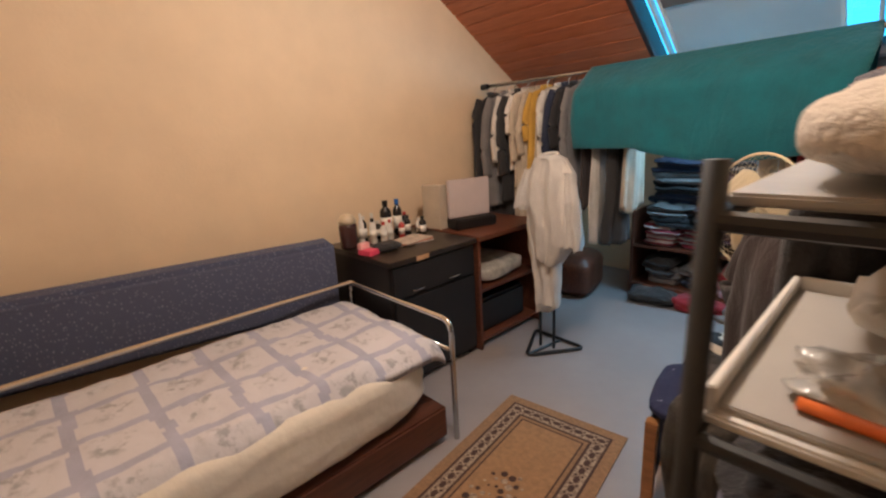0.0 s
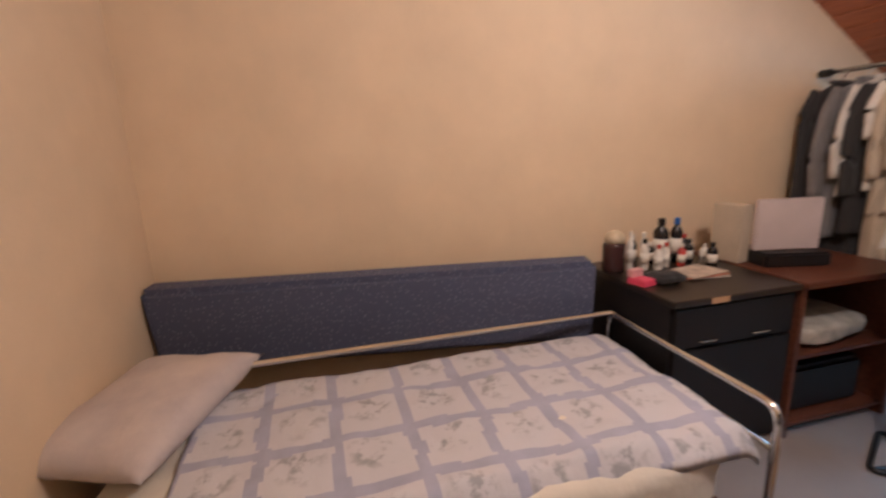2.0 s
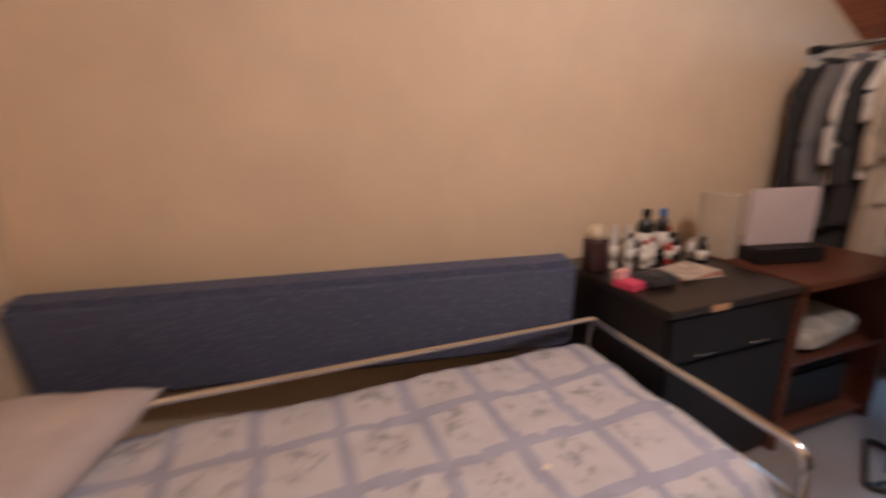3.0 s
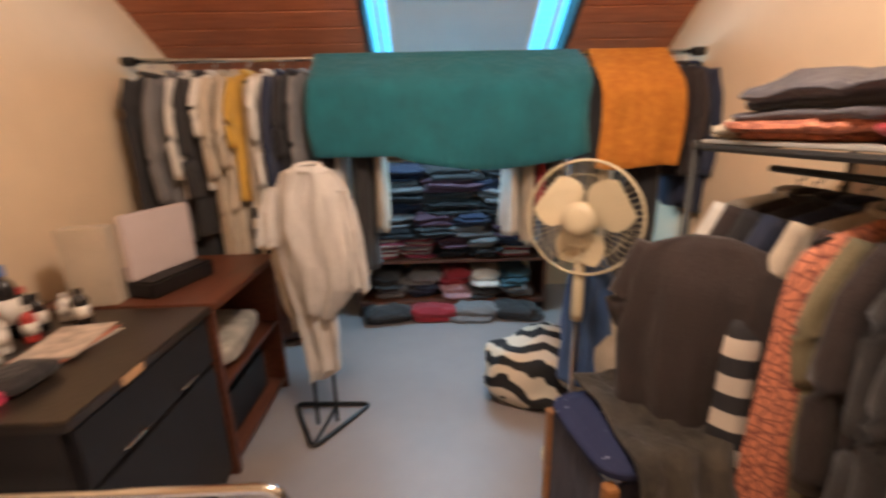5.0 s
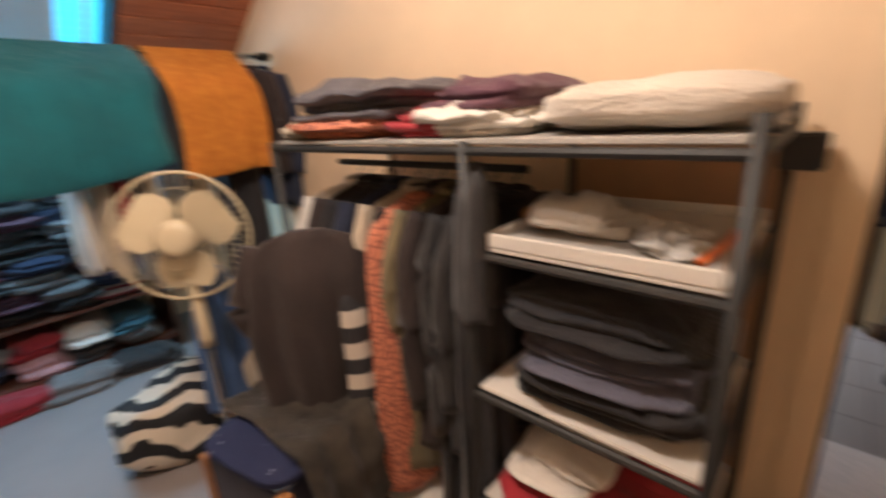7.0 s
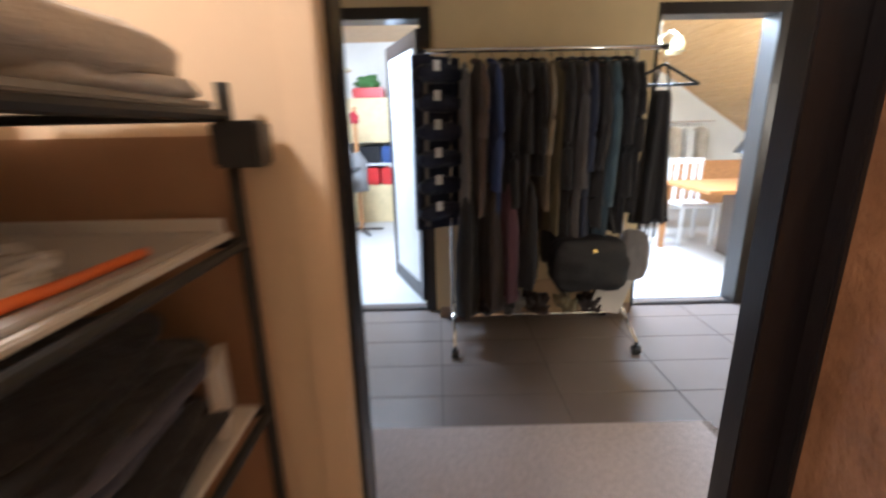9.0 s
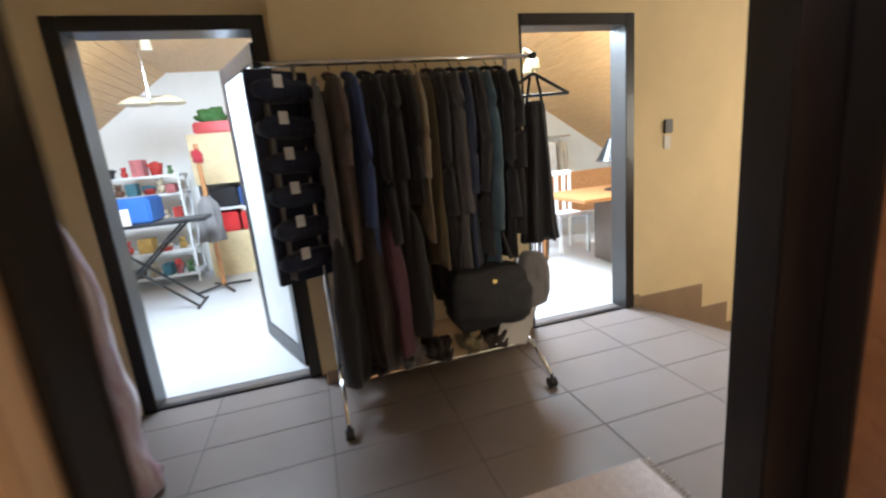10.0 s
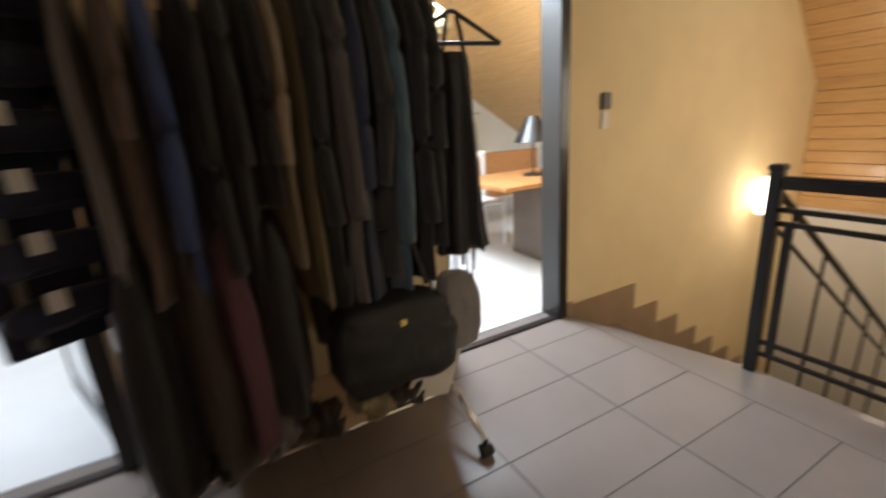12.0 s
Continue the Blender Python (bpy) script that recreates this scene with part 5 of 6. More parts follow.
for a in ((-0.245, -0.225, 0, -0.235, 0.225, 0.03), (0.235, -0.225, 0, 0.245, 0.225, 0.03), (-0.235, 0.215, 0, 0.235, 0.225, 0.03)):
    part("rim", box(*a, 0.002), BOARD_W, tray)
plain("crumpled_paper", folded(0.20, 0.18, 0.06, 9, 0.05, 2), BOARD_W, "crumpled white paper in the tray", "paper", pose(2.59, 1.59, 1.136))
plain("plastic_bag", heap(0.17, 0.13, 0.045, 14, 0.09), mat("clear_plastic", (0.55, 0.53, 0.49), 0.12, 0.1, 9, 1.0, 35, coat=0.8), "shiny clear plastic bag in the tray", "plastic bag", pose(2.53, 1.40, 1.136))
plain("orange_case", tube([(2.455, 1.335, 1.143), (2.56, 1.322, 1.143), (2.70, 1.318, 1.143)], 0.0075, 8), mat("orange_plastic", (0.8, 0.17, 0.03), 0.4), "orange plastic strip lying in the tray", "strip")
plain("tan_shoe", heap(0.10, 0.16, 0.06, 21, 0.03), mat("tan_leather", (0.5, 0.25, 0.1), 0.5), "tan leather bundle on the tray", "bundle", pose(2.58, 1.67, 1.136, 0, 0, 20))

plain("white_carton", box(-0.05, -0.012, 0, 0.05, 0.012, 0.15, 0.003), BOARD_W, "white flat carton standing on the rack's shelf", "carton", pose(2.83, 1.32, 0.757, 0, 0, 20), smooth=False)

# ---- landing: rolling garment rack ----
GX, GY0, GY1, GZ = 4.77, -0.25, 0.82, 1.735
gr = thing("garment_rack", "chrome rolling garment rack crowded with clothes", "garment rack")
part("top_bar", tube([(GX, -0.42, GZ), (GX, 0.98, GZ)], 0.014, 12), CHROME, gr, smooth=True)
for yy in (-0.42, 0.98):
    part("end_cap", tube([(GX, yy - 0.012, GZ), (GX, yy + 0.012, GZ)], 0.018, 10), BLACKMETAL, gr)
for yy in (GY0, GY1):
    part("upright", tube([(GX, yy, 0.16), (GX, yy, GZ)], 0.012, 10), CHROME, gr, smooth=True)
    for sx in (-1, 1):
        dx = 0.36 if sx < 0 else 0.19
        foot = part("foot", tube(bend([(GX, yy, 0.20), (GX + sx * 0.12, yy, 0.19), (GX + sx * dx, yy, 0.07)], 0.06), 0.011, 10), CHROME, gr, smooth=True)
        bm = tube([(GX + sx * dx, yy - 0.02, 0.027), (GX + sx * dx, yy + 0.02, 0.027)], 0.027, 14)
        tube([(GX + sx * dx, yy, 0.027), (GX + sx * dx, yy, 0.075)], 0.008, 8, bm)
        part("caster", bm, BLACKMETAL, foot, "black plastic caster")
for xx in (GX - 0.12, GX + 0.1):
    part("base_bar", tube([(xx, GY0, 0.165), (xx, GY1, 0.165)], 0.009, 8), CHROME, gr)
hang_row = [("shirt", 0.735, 0.95, CG, 0.06, 0.0, "dark grey shirt"), ("blouse", 0.66, 0.85, cloth("taupe_brown", (0.12, 0.085, 0.075)), 0.08, 0.4, "taupe brown blouse"), ("shirt", 0.575, 1.0, cloth("dark_blue", (0.035, 0.06, 0.18)), 0.07, 0.7, "blue shirt"), ("coat", 0.49, 1.42, CK, 0.10, 0.8, "long black coat"),
            ("dress", 0.41, 1.30, CK, 0.07, 0.5, "long black dress"), ("jacket", 0.34, 0.62, CK, 0.06, 0.5, "charcoal jacket"), ("shirt", 0.285, 0.80, cloth("dull_beige", (0.26, 0.21, 0.15)), 0.05, 0.5, "beige shirt"), ("blouse", 0.235, 0.98, CO, 0.045, 0.0, "olive green blouse"),
            ("coat", 0.18, 1.22, CK, 0.07, 0.7, "black coat"), ("cardigan", 0.115, 1.0, cloth("mouse_grey", (0.10, 0.09, 0.09)), 0.06, 0.7, "grey-brown cardigan"), ("coat", 0.055, 1.05, CN, 0.06, 0.6, "dark coat"), ("jacket", 0.0, 0.95, CDG, 0.05, 0.6, "dark grey jacket"),
            ("coat", -0.065, 1.02, cloth("dark_petrol", (0.07, 0.12, 0.16)), 0.07, 0.8, "petrol blue coat"), ("coat", -0.14, 0.98, CK, 0.07, 0.75, "anthracite coat"), ("dress", -0.20, 0.85, CK, 0.06, 0.5, "black dress")]
for i, (kind, yy, ln, mm, th, sl, lab) in enumerate(hang_row):
    garment(kind, lab + " hanging on the rolling rack", (GX, yy, 1.665), (7 if i % 2 else 3), 0.42, ln, th, mm, 70 + i * 1.3, sl, HANG[(i + 1) % 3], group="clothes on the rolling rack")
for i, (yy, ln, mm, lab) in enumerate([(0.60, 0.75, CDB, "dark wine skirt"), (0.50, 0.70, CPL, "wine red dress"), (0.36, 0.62, CK, "black skirt"), (0.70, 0.80, CK, "black trousers")]):
    plain("skirt", garment_mesh(0.36, ln, 0.12, 90 + i, 1.1, 1.3, 0.7), mm, lab + " hanging low on the rack", "skirt", pose(GX - 0.05, yy, 1.0, 0, 0, 10 - 7 * i), group="clothes on the rolling rack")
sd = plain("dress", garment_mesh(0.14, 0.78, 0.09, 33, 0.9, 1.75, 0.75, 1.3), CK, "short black strap dress on a hanger at the rack's end", "dress", pose(GX, -0.415, 1.50, 0, 0, 82))
for k in range(7):
    part("fringe", tube([(-0.05 + 0.016 * k, 0.01 * math.sin(k * 2), -0.77), (-0.048 + 0.016 * k, 0.012 * math.sin(k * 2), -0.88 - 0.04 * math.sin(k * 1.3))], 0.004, 5), CK, sd)
hg = thing("coat_hanger", "black plastic coat hanger at the rack's end", "hanger", pose(GX, -0.415, 1.60, 0, 0, 82))
part("bar", tube(bend([(-0.20, 0, -0.07), (0, 0, 0.045), (0.20, 0, -0.07), (-0.20, 0, -0.07)], 0.02), 0.009, 8), BLACKMETAL, hg)
part("hook", tube([(0, 0, 0.04), (0, 0, 0.09), (0.012, 0, 0.115), (0.0, 0, 0.145), (-0.016, 0, 0.14)], 0.004, 6), CHROME, hg)
for sx in (-1, 1):
    part("strap", tube([(sx * 0.02, 0, 0.025), (sx * 0.035, 0.004, -0.05), (sx * 0.045, 0, -0.12)], 0.008, 6), CK, hg)
og = thing("hanging_organizer", "navy hanging organizer with small white pockets", "organizer", pose(GX - 0.03, 0.90, 1.70, 0, 0, -60))
ORG = cloth("organizer", (0.018, 0.024, 0.055))
part("backing", box(-0.15, -0.015, -0.98, 0.15, 0.015, 0.0, 0.004), ORG, og)
for k in range(6):
    part("pocket", soft_box(0.29, 0.10, 0.10, 30 + k, 0.012, 6, 0.3), ORG, og, m=pose(0, -0.03, -0.15 - k * 0.155, 0, 0, 0))
    part("card", box(-0.062, -0.088, -0.085 - k * 0.155, -0.018, -0.082, -0.03 - k * 0.155, 0.001), mat("white_card", (0.75, 0.77, 0.82), 0.5), og)
plain("raincoat", garment_mesh(0.30, 0.92, 0.05, 41, 1.0, 1.1, 0.5), CG, "grey coat hanging beside the organizer on the rack", "coat", pose(GX + 0.03, 0.965, 1.665, 0, 0, 4), group="clothes on the rolling rack")
bagm = mat("black_leather", (0.012, 0.011, 0.012), 0.6, 0.2, 9, 0.3, 60)
hb = thing("handbag", "large black leather handbag hanging in the rack", "handbag", pose(GX - 0.22, 0.02, 0.36))
part("body", soft_box(0.18, 0.44, 0.32, 17, 0.02, 10, 0.05), bagm, hb, smooth=True)
part("strap", tube([(0, -0.14, 0.34), (0.05, -0.1, 0.55), (0.05, 0.1, 0.55), (0, 0.14, 0.34)], 0.01, 8), bagm, hb)
part("clasp", box(-0.098, -0.014, 0.25, -0.086, 0.014, 0.275, 0.004), mat("gold_clasp", (0.8, 0.6, 0.25), 0.25, metal=1.0), hb, "small gold clasp")
plain("grey_pouch", soft_box(0.12, 0.16, 0.3, 19, 0.01, 7, 0.3), CG, "grey soft bag hanging beside the handbag", "bag", pose(GX - 0.22, -0.24, 0.42))
plain("cardboard_sheet", box(-0.006, -0.2, 0, 0.006, 0.2, 0.22, 0.003), mat("tan_cardboard", (0.42, 0.30, 0.18), 0.8), "tan cardboard sheet leaning in the rack", "cardboard", pose(GX - 0.12, 0.10, 0.175, 0, 32, 8), smooth=False)
plain("white_folder", box(-0.004, -0.1, 0, 0.004, 0.1, 0.26, 0.002), BOARD_W, "grey-white folder leaning on the rack's bar", "folder", pose(GX - 0.13, -0.13, 0.175, 12, -12, 0), smooth=False)
for k, (yy, mm) in enumerate([(0.62, CK), (0.45, CG), (0.28, CDB), (0.10, CO), (-0.06, CDB)]):
    plain("shoe", heap(0.30, 0.17, 0.13, 60 + k, 0.08), mm, "worn dark shoe piled on the rack's base", "shoe", pose(GX - 0.02, yy, 0.17), group="shoes on the rack base")

# ---- landing: switch, rug, railing, hanging laundry ----
sw = thing("light_switch", "dark thermostat over a white light switch on the wall", "light switch", pose(XF, -1.655, 1.24))
part("thermostat", box(-0.025, -0.035, 0.02, 0.0, 0.035, 0.115, 0.005), mat("dark_grey_plastic", (0.08, 0.07, 0.06), 0.4), sw)
part("plate", box(-0.012, -0.03, -0.09, 0.0, 0.03, 0.005, 0.004), BOARD_W, sw)
RUGW = mat("pale_pink_rug", (0.56, 0.49, 0.47), 0.95, 0.1, 40, 0.6, 180)
rg = thing("runner_rug", "pale woven rug with fringes in front of the bedroom door", "rug")
part("body", box(3.17, -0.27, -0.0015, 3.78, 1.35, 0.010, 0.003), RUGW, rg)
bm = bmesh.new()
for k in range(50):
    xx = 3.18 + k * 0.0122
    tube([(xx, -0.268, 0.006), (xx + 0.004 * math.sin(k), -0.29, 0.002), (xx + 0.006 * math.sin(k * 2), -0.315, 0.0015)], 0.0018, 4, bm)
part("fringe", bm, RUGW, rg)
rl = thing("stair_railing", "black steel railing with a dark handrail on the landing", "railing")
RX0, RX1, RYY = XW2 + 0.02, 4.175, -1.64
for xx in (RX1, (RX0 + RX1) / 2, RX0 + 0.02):
    part("post", box(xx - 0.024, RYY - 0.024, -0.002, xx + 0.024, RYY + 0.024, 0.955, 0.003), BLACKMETAL, rl)
part("post_cap", box(RX1 - 0.03, RYY - 0.03, 0.955, RX1 + 0.03, RYY + 0.03, 0.985, 0.006), BLACKWOOD, rl)
part("handrail", box(RX0, RYY - 0.028, 0.88, RX1 - 0.02, RYY + 0.028, 0.935, 0.01), BLACKWOOD, rl, "dark wooden handrail")
for zz in (0.78, 0.72, 0.15, 0.09):
    part("rail", box(RX0, RYY - 0.009, zz, RX1 - 0.02, RYY + 0.009, zz + 0.022, 0.002), BLACKMETAL, rl)
part("inner_bar", box(RX1 - 0.085, RYY - 0.012, 0.112, RX1 - 0.055, RYY + 0.012, 0.72, 0.002), BLACKMETAL, rl)
sr = thing("stair_handrail", "dark steel handrail descending beside the stairs", "railing")
for dz in (0.86, 0.70):
    part("rail", tube([(4.20, -1.72, dz), (4.20, -3.9, dz - 1.48)], 0.018 if dz > 0.8 else 0.011, 8), BLACKMETAL, sr)
for k in range(5):
    yy = -1.95 - 0.42 * k
    part("baluster", tube([(4.235, yy, -0.18 * (1 + round((-1.55 - yy) / 0.265)) + 0.0), (4.215, yy, 0.86 + (yy + 1.72) * 0.679)], 0.009, 8), BLACKMETAL, sr)
SAT = mat("pink_satin", (0.33, 0.15, 0.19), 0.35, 0, 5, 0.8, 14, color2=(0.66, 0.62, 0.64), stretch=(3, 3, 0.8))
plain("satin_robe", garment_mesh(0.42, 1.2, 0.20, 61, 1.0, 1.2, 0.5, 3.0), SAT, "pink and white satin robe hanging beside the playroom door", "robe", pose(4.46, 1.84, 1.22, 0, 0, 65))
hk = thing("coat_hook", "black standing coat post holding the robe", "coat stand", pose(4.46, 1.84, 0))
part("pole", tube([(0, 0, 0.02), (0, 0, 1.26)], 0.012), BLACKMETAL, hk)
part("base", lathe([(0.14, 0), (0.14, 0.015), (0.02, 0.03)], 18), BLACKMETAL, hk)

# ---- playroom seen through the first door ----
lf = thing("playroom_door", "open white-panelled door with black edges", "door", pose(XF2 + 0.02, 1.01, 0.01, 0, 0, 21))
WP = mat("white_panel", (0.75, 0.76, 0.78), 0.3, 0.05)
for xa, xb, za, zb in ((0, 0.08, 0, 1.95), (0.72, 0.80, 0, 1.95), (0.08, 0.72, 0, 0.12), (0.08, 0.72, 1.85, 1.95)):
    part("stile", box(xa, -0.02, za, xb, 0.02, zb, 0.003), BLACKWOOD, lf)
part("panel", box(0.08, -0.012, 0.12, 0.72, 0.012, 1.85, 0.002), WP, lf, "white door panel")
part("handle", tube(bend([(0.75, -0.02, 1.0), (0.75, 0.06, 1.0), (0.64, 0.06, 1.0)], 0.02), 0.009), CHROME, lf)
plain("slippers", heap(0.26, 0.14, 0.07, 71, 0.05), CG, "grey slippers on the floor behind the door", "slippers", pose(6.0, 1.17, 0))
sh = thing("toy_shelf", "white metal shelf crowded with toys and baskets", "shelf", pose(8.55, 2.78, 0))
WM = mat("white_metal", (0.75, 0.75, 0.75), 0.4)
for xx in (-0.18, 0.18):
    for yy in (-0.48, 0.48):
        part("post", box(xx - 0.012, yy - 0.012, 0, xx + 0.012, yy + 0.012, 1.32, 0.002), WM, sh)
for zz in (0.10, 0.40, 0.72, 1.08, 1.295):
    part("board", box(-0.2, -0.5, zz, 0.2, 0.5, zz + 0.025, 0.003), WM, sh)
random.seed(3)
TOYC = [mat("toy_" + nm, c, 0.7, 0.25, 14, 0.4, 60) for nm, c in (("rose", (0.45, 0.14, 0.14)), ("brown", (0.16, 0.08, 0.05)), ("green", (0.08, 0.16, 0.06)), ("cream", (0.5, 0.42, 0.3)), ("black", (0.03, 0.03, 0.03)), ("red", (0.45, 0.04, 0.03)), ("ochre", (0.4, 0.24, 0.06)), ("teal", (0.05, 0.16, 0.2)))]


def plush(at, size, turn, body, snout, k):
    """A small seated soft toy: body, head, two ears and feet in one mesh."""
    bm = bmesh.new()
    for px, py, pz, r in ((0, 0, 0.34, 0.34), (-0.06, 0, 0.82, 0.26), (-0.02, -0.20, 1.02, 0.10), (-0.02, 0.20, 1.02, 0.10), (-0.30, -0.18, 0.13, 0.13), (-0.30, 0.18, 0.13, 0.13)):
        bmesh.ops.create_icosphere(bm, subdivisions=2, radius=r * size, matrix=Matrix.Translation((px * size, py * size, pz * size)))
    for v in bm.verts:
        v.co *= 1 + 0.10 * noise.noise(v.co * 18 + Vector((k, 0, 0)))
        v.co.z = max(0, v.co.z)
    plain("plush_toy", bm, body, "small " + snout + " plush toy on the white shelf", "toy", pose(*at, 0, 0, turn), group="toys on the shelf")


n_t = 0
for zz in (0.125, 0.425, 0.745, 1.105, 1.32):
    yy = 2.34
    while yy < 3.2:
        wd = random.uniform(0.09, 0.19)
        mm = random.choice(TOYC)
        hh = random.uniform(0.10, 0.19 if 1.0 < zz < 1.2 else 0.24)
        xx = 8.45 + random.uniform(-0.04, 0.04)
        tone = mm.name.replace("toy_", "")
        if n_t % 3 == 0:
            plush((xx, yy + wd / 2, zz), hh * 0.85, random.uniform(-40, 40), mm, tone, n_t)
        elif n_t % 3 == 1:
            bk = thing("toy_basket", "small " + tone + " basket of odds and ends on the shelf", "basket", pose(xx, yy + wd / 2, zz, 0, 0, random.uniform(-12, 12)), "toys on the shelf")
            part("basket", lathe([(wd * 0.36, 0), (wd * 0.45, hh * 0.5), (wd * 0.47, hh * 0.55), (wd * 0.43, hh * 0.52), (wd * 0.40, hh * 0.35)], 12), mm, bk, smooth=True)
            part("contents", heap(wd * 0.8, wd * 0.8, hh * 0.42, n_t, 0.12), TOYC[(n_t * 5) % 8], bk, smooth=True, m=pose(0, 0, hh * 0.36))
        else:
            plain("toy_box", box(-0.09, -wd * 0.42, 0, 0.09, wd * 0.42, hh * 0.8, 0.006), mm, "small " + tone + " box standing on the shelf", "box", pose(xx, yy + wd / 2, zz, 0, 0, random.uniform(-8, 8)), group="toys on the shelf", smooth=False)
        yy += wd + 0.012
        n_t += 1
pdl = thing("pendant_lamp", "white flat pendant lamp under the playroom ceiling", "lamp", pose(7.6, 2.2, 2.55))
part("rod", tube([(0, 0, 0), (0, 0, -0.5)], 0.007), CHROME, pdl)
for yy in (-0.16, 0.12):
    part("shade", lathe([(0.15, -0.56), (0.155, -0.545), (0.05, -0.49), (0.02, -0.48)], 20, at=(0, yy, 0)), PLASTIC_W, pdl, "white bowl shade", smooth=True)
part("arm", tube([(0, -0.16, -0.49), (0, 0.12, -0.49)], 0.007), CHROME, pdl)
plain("blue_crate", box(-0.2, -0.3, 0, 0.2, 0.3, 0.24, 0.02), mat("blue_plastic", (0.03, 0.12, 0.38), 0.4), "blue plastic crate with a white label on the ironing board", "crate", pose(7.3, 2.56, 0.885), smooth=False)
plain("white_paper", box(-0.003, -0.09, 0, 0.003, 0.09, 0.15, 0), BOARD_W, "white paper leaning on the blue crate", "paper", pose(7.085, 2.52, 0.885), smooth=False)
ib = thing("ironing_board", "dark folding ironing board with crossed legs", "ironing board", pose(7.3, 2.55, 0))
part("board", box(-0.2, -0.72, 0.85, 0.2, 0.6, 0.885, 0.015), CK, ib)
for sx in (-0.13, 0.13):
    part("leg", tube([(sx, -0.5, 0.01), (sx, 0.4, 0.85)], 0.013), BLACKMETAL, ib)
    part("leg", tube([(sx, 0.4, 0.01), (sx, -0.5, 0.85)], 0.013), BLACKMETAL, ib)
for yy in (-0.5, 0.4):
    part("foot", tube([(-0.2, yy, 0.012), (0.2, yy, 0.012)], 0.013), BLACKMETAL, ib)
plain("white_cabinet", box(-0.3, -0.3, 0, 0.3, 0.3, 0.86, 0.01), WP, "white low cabinet just inside the playroom", "cabinet", pose(6.2, 2.72, 0), smooth=False)
cab = thing("cream_cabinet", "tall cream cabinet with coloured crates", "cabinet", pose(8.7, 1.55, 0))
CC = mat("cream_laminate", (0.66, 0.52, 0.30), 0.5)
part("body", box(-0.25, -0.6, 1.15, 0.28, 0.6, 1.75, 0.006), CC, cab)
part("lower_body", box(-0.25, -0.6, 0.0, 0.28, 0.6, 0.55, 0.006), CC, cab)
part("shelf", box(-0.25, -0.6, 0.83, 0.28, 0.6, 0.86, 0.003), WP, cab)
for yy in (-0.59, 0.59):
    part("upright", box(-0.25, yy - 0.01, 0.55, 0.28, yy + 0.01, 1.15, 0.002), WP, cab)
for yy, z0, mm, lab in ((0.32, 0.86, CK, "black"), (0.0, 0.86, CBL, "blue"), (-0.33, 0.86, CN, "dark blue"), (0.35, 0.552, mat("red_crate", (0.6, 0.03, 0.03), 0.4), "red"), (0.02, 0.552, mat("red_crate", (0.6, 0.03, 0.03), 0.4), "red"), (-0.32, 0.552, CT, "petrol")):
    plain("storage_crate", box(-0.2, -0.15, 0, 0.2, 0.15, 0.24, 0.02), mm, lab + " plastic storage crate in the cream cabinet", "crate", pose(8.65, 1.55 + yy, z0), group="crates in the cabinet", smooth=False)
plain("red_toy_box", box(-0.16, -0.22, 0, 0.16, 0.22, 0.14, 0.02), mat("red_crate", (0.6, 0.03, 0.03), 0.4), "red box of plants on the cream cabinet", "box", pose(8.65, 1.85, 1.75), smooth=False)
plain("green_tuft", heap(0.28, 0.35, 0.14, 44, 0.14), mat("leaf_green", (0.06, 0.16, 0.04), 0.7), "green artificial plant in the red box", "plant", pose(8.65, 1.85, 1.88))
tp = thing("floor_stand", "tall wooden pole stand with a four-legged foot", "stand", pose(7.8, 1.93, 0))
part("pole", tube([(0, 0, 0.04), (0, 0, 1.6)], 0.025), OAK, tp)
for a in range(4):
    part("foot", tube([(0, 0, 0.05), (0.3 * math.cos(a * 1.57 + 0.5), 0.3 * math.sin(a * 1.57 + 0.5), 0.015)], 0.014), GREYMETAL, tp)
part("cloth", garment_mesh(0.24, 0.5, 0.2, 77), CG, tp, "grey cloth tied to the pole", smooth=True, m=pose(0, 0, 1.05))
part("tassel", heap(0.1, 0.1, 0.16, 8), CR, tp, "red tassel", smooth=True, m=pose(0, 0, 1.4))
sl = thing("ceiling_spot", "small chrome spotlight bar on the pine ceiling", "spotlight", pose(7.3, 2.05, 2.55))
part("arm", tube([(0, -0.12, 0), (0, -0.02, -0.03), (0, 0.2, 0)], 0.01), CHROME, sl)
part("shade", lathe([(0.045, -0.14), (0.04, -0.05), (0.015, -0.03)], 14), PLASTIC_W, sl)

# ---- attic room seen through the second door ----
tb = thing("table", "light wooden table with drawers", "table", pose(6.35, -1.95, 0))
part("top", box(-0.45, -0.6, 0.70, 0.45, 0.45, 0.735, 0.006), OAK, tb)
part("drawer_body", box(-0.4, -0.6, 0.02, 0.1, -0.03, 0.70, 0.006), mat("dark_taupe_wood", (0.10, 0.075, 0.06), 0.4), tb, "dark taupe drawer unit")
for yy in (-0.55, 0.4):
    part("leg", box(0.36, yy - 0.025, 0, 0.41, yy + 0.025, 0.70, 0.003), OAK, tb)
bs = thing("bookcase_board", "long orange wooden headboard", "headboard", pose(7.5, -2.0, 0))
part("panel", box(-0.02, -1.2, 0.35, 0.03, 1.2, 0.88, 0.01), OAK, bs)
for yy in (-1.15, 1.15):
    part("leg", box(-0.03, yy - 0.03, 0, 0.03, yy + 0.03, 0.36, 0.003), OAK, bs)
wc = thing("white_chair", "white slatted chair at the table", "chair", pose(6.95, -1.95, 0))
part("seat", box(-0.2, -0.2, 0.43, 0.2, 0.2, 0.46, 0.01), WP, wc)
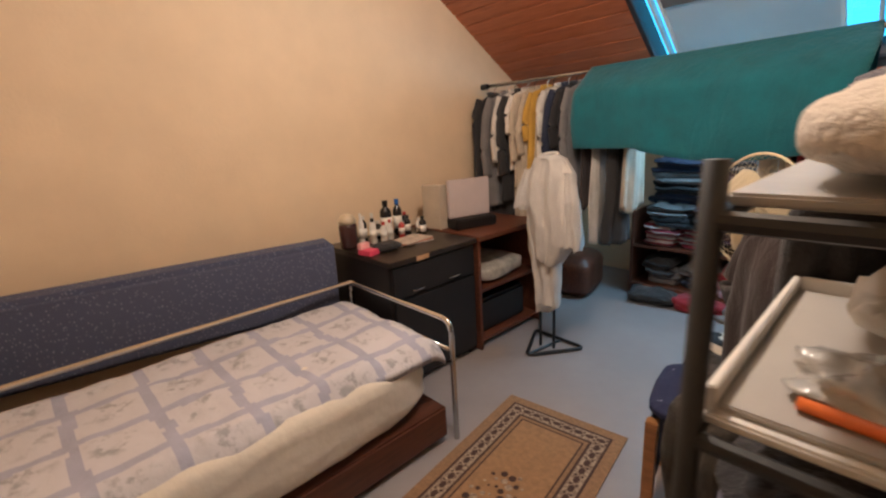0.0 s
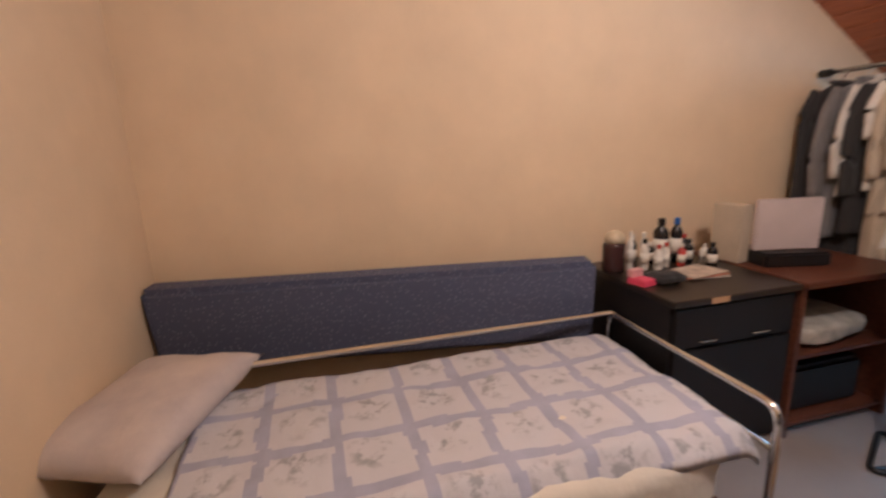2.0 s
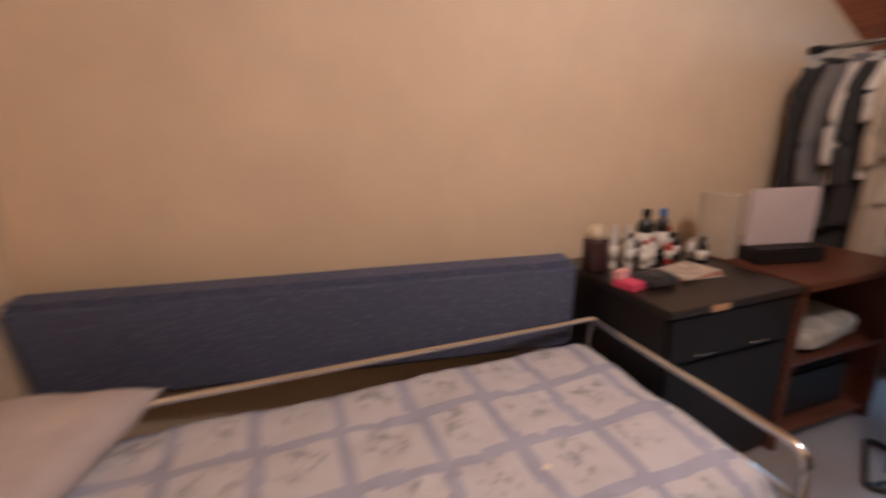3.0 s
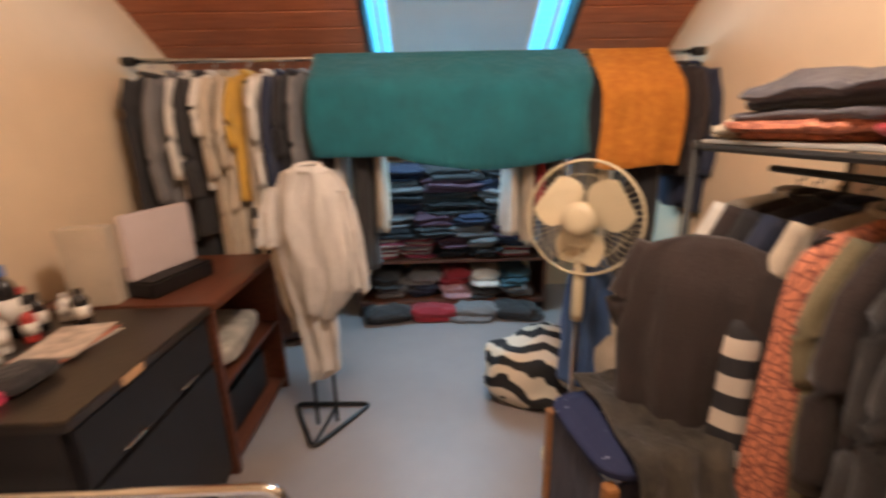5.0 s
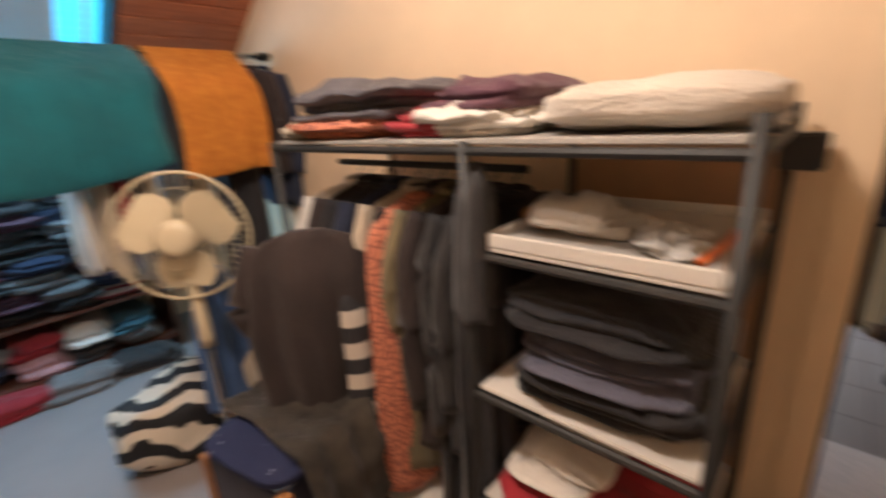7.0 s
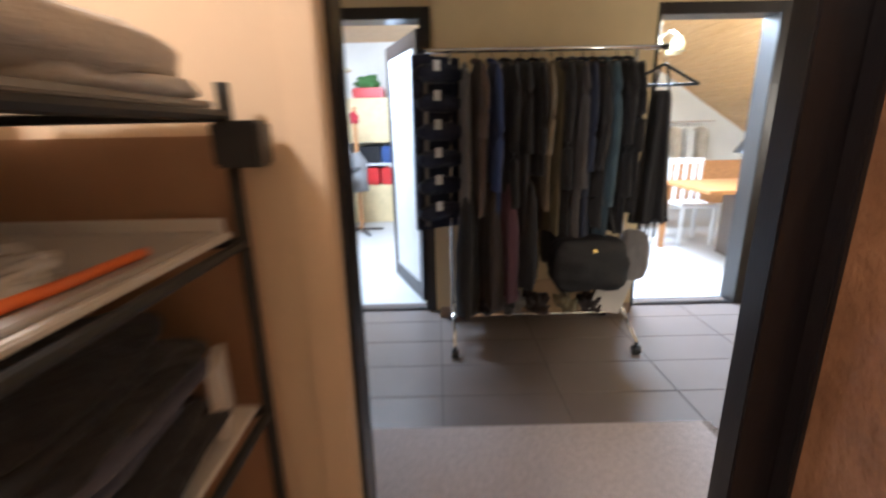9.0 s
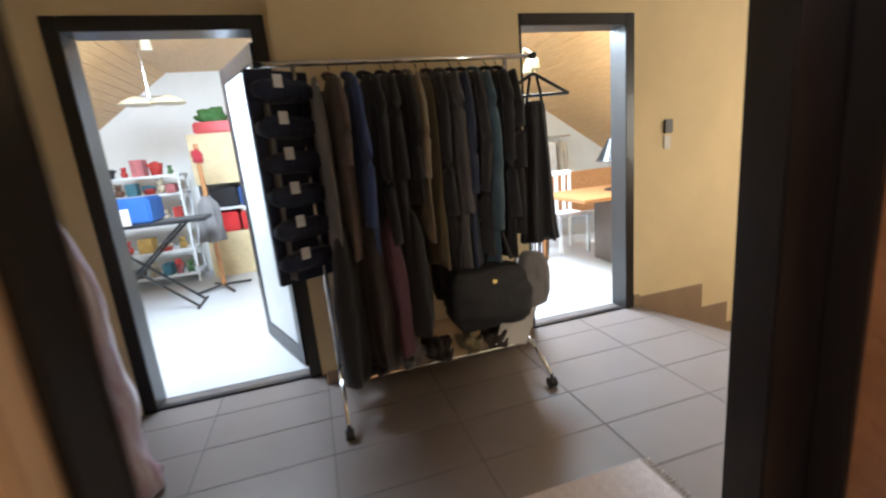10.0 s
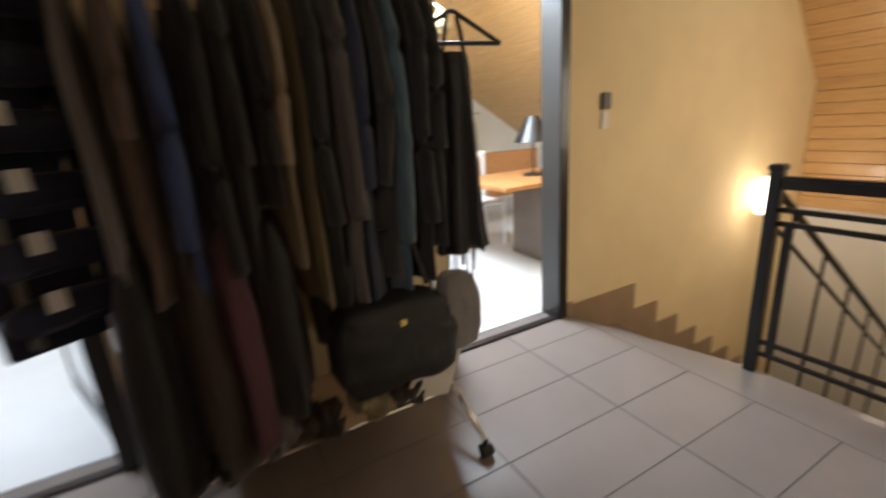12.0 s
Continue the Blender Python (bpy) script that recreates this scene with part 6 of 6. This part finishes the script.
for sx in (-0.18, 0.18):
    for sy in (-0.18, 0.18):
        part("leg", box(sx - 0.015, sy - 0.015, 0, sx + 0.015, sy + 0.015, 0.43 if sx < 0 else 0.9, 0.003), WP, wc)
for k in range(3):
    part("slat", box(0.17, -0.12 + k * 0.10, 0.46, 0.19, -0.08 + k * 0.10, 0.9, 0.003), WP, wc)
part("top_rail", box(0.165, -0.2, 0.88, 0.195, 0.2, 0.94, 0.004), WP, wc)
tl = thing("table_lamp", "black cone-shaded lamp on the table", "lamp", pose(6.35, -2.15, 0.735))
part("base", lathe([(0.09, 0), (0.09, 0.015), (0.015, 0.03)], 16), BLACKMETAL, tl)
part("stem", tube([(0, 0, 0.02), (0, 0, 0.36)], 0.009), BLACKMETAL, tl)
part("shade", lathe([(0.17, 0.30), (0.05, 0.52), (0.04, 0.52)], 20), BLACKMETAL, tl)
cl = thing("chandelier", "hanging lamp with pale flower-shaped shades", "chandelier", pose(6.75, -1.32, 2.55))
part("rod", tube([(0, 0, 0.0), (0, 0, -0.42)], 0.008), CHROME, cl)
for k in range(5):
    a = k * 1.257
    arm = part("arm", tube([(0, 0, -0.42), (0.10 * math.cos(a), 0.10 * math.sin(a), -0.36), (0.18 * math.cos(a), 0.18 * math.sin(a), -0.42)], 0.006), CHROME, cl)
    part("shade", lathe([(0.075, -0.14), (0.055, -0.06), (0.02, 0.0)], 14, at=(0.18 * math.cos(a), 0.18 * math.sin(a), -0.42)), mat("pale_petal_glass", (0.55, 0.48, 0.28), 0.4), arm, "pale petal-shaped glass shade", smooth=True)
wr = thing("wall_coat_rail", "wall rail with pale shirts on the gable", "clothes rail", pose(8.9, -2.6, 1.35))
part("bar", tube([(0, -0.7, 0), (0, 0.7, 0)], 0.012), CHROME, wr)
for yy in (-0.7, 0.7):
    part("bracket", tube([(0, yy, 0), (0.1, yy, 0)], 0.012), CHROME, wr)
for k in range(6):
    garment("shirt", "pale shirt hanging on the gable rail", (8.9, -3.1 + k * 0.2, 1.28), 20, 0.3, 0.6, 0.08, CW if k % 2 else CB, 120 + k, 0.0, BLACKMETAL, group="shirts on the gable rail")
wsh = thing("white_chest", "white low chest with small things on top", "chest", pose(8.7, -1.2, 0))
part("body", box(-0.25, -0.5, 0, 0.25, 0.5, 0.95, 0.006), WP, wsh)
part("top", box(-0.27, -0.52, 0.95, 0.26, 0.52, 0.98, 0.004), WP, wsh)

# ---- unseen window frames added around the daylight area lamps ----
def window_frame(name, label, x0, y0, z0, x1, y1, z1, axis):
    ob = tagged(new(name), label, "window", kind="structure")
    w = 0.06
    if axis == "z":
        bars = ((x0 - w, y0 - w, x0, y1 + w), (x1, y0 - w, x1 + w, y1 + w), (x0, y0 - w, x1, y0), (x0, y1, x1, y1 + w))
        for p, q, r, s in bars:
            part("frame", box(p, q, z0, r, s, z1, 0.004), SASH, ob)
    else:
        bars = ((y0 - w, z0 - w, y0, z1 + w), (y1, z0 - w, y1 + w, z1 + w), (y0, z0 - w, y1, z0), (y0, z1, y1, z1 + w))
        for p, q, r, s in bars:
            part("frame", box(x0, p, q, x1, r, s, 0.004), SASH, ob)
    return ob


window_frame("window_2", "unseen white frame added around the playroom's daylight lamp", 5.45, 1.2, 2.50, 6.40, 2.30, 2.545, "z")
window_frame("window_3", "unseen white frame added around the attic room's daylight lamp", 5.45, -1.65, 2.50, 6.40, -0.55, 2.545, "z")
# made-up frame on the solid side wall, round the stair fill lamp
window_frame("window_4", "unseen white frame added around the stairwell's fill lamp", XW2 + 0.001, -3.35, 0.85, XW2 + 0.03, -2.45, 1.75, "x")

# ---- landing tiles ----
tiles = tagged(new("floor_landing"), "beige rectangular floor tiles on the landing", "floor", kind="structure")
tm = None
TX, TYL = 0.298, 0.598
nxt = 7
for i in range(nxt):
    for j in range(8):
        x0 = 3.137 + i * 0.2985
        y0 = 2.6 - 0.5 - j * 0.5985
        xa, xb = x0, min(x0 + TX, XF - 0.002)
        ya, yb = max(y0, -1.398), min(y0 + 0.5955, 2.6)
        if yb - ya < 0.05 or xb - xa < 0.05:
            continue
        key = (round(xb - xa, 3), round(yb - ya, 3))
        if tm is None:
            tm = {}
        if key not in tm:
            tm[key] = mesh_of(box(0, 0, -0.012, key[0] - 0.004, key[1] - 0.004, 0, 0.0015), "tile", TILE)
        t_ob = new("tile", tm[key])
        t_ob.matrix_basis = Matrix.Translation((xa, ya, -0.0016 if (i + j) % 3 else -0.0022))
        t_ob.parent = tiles
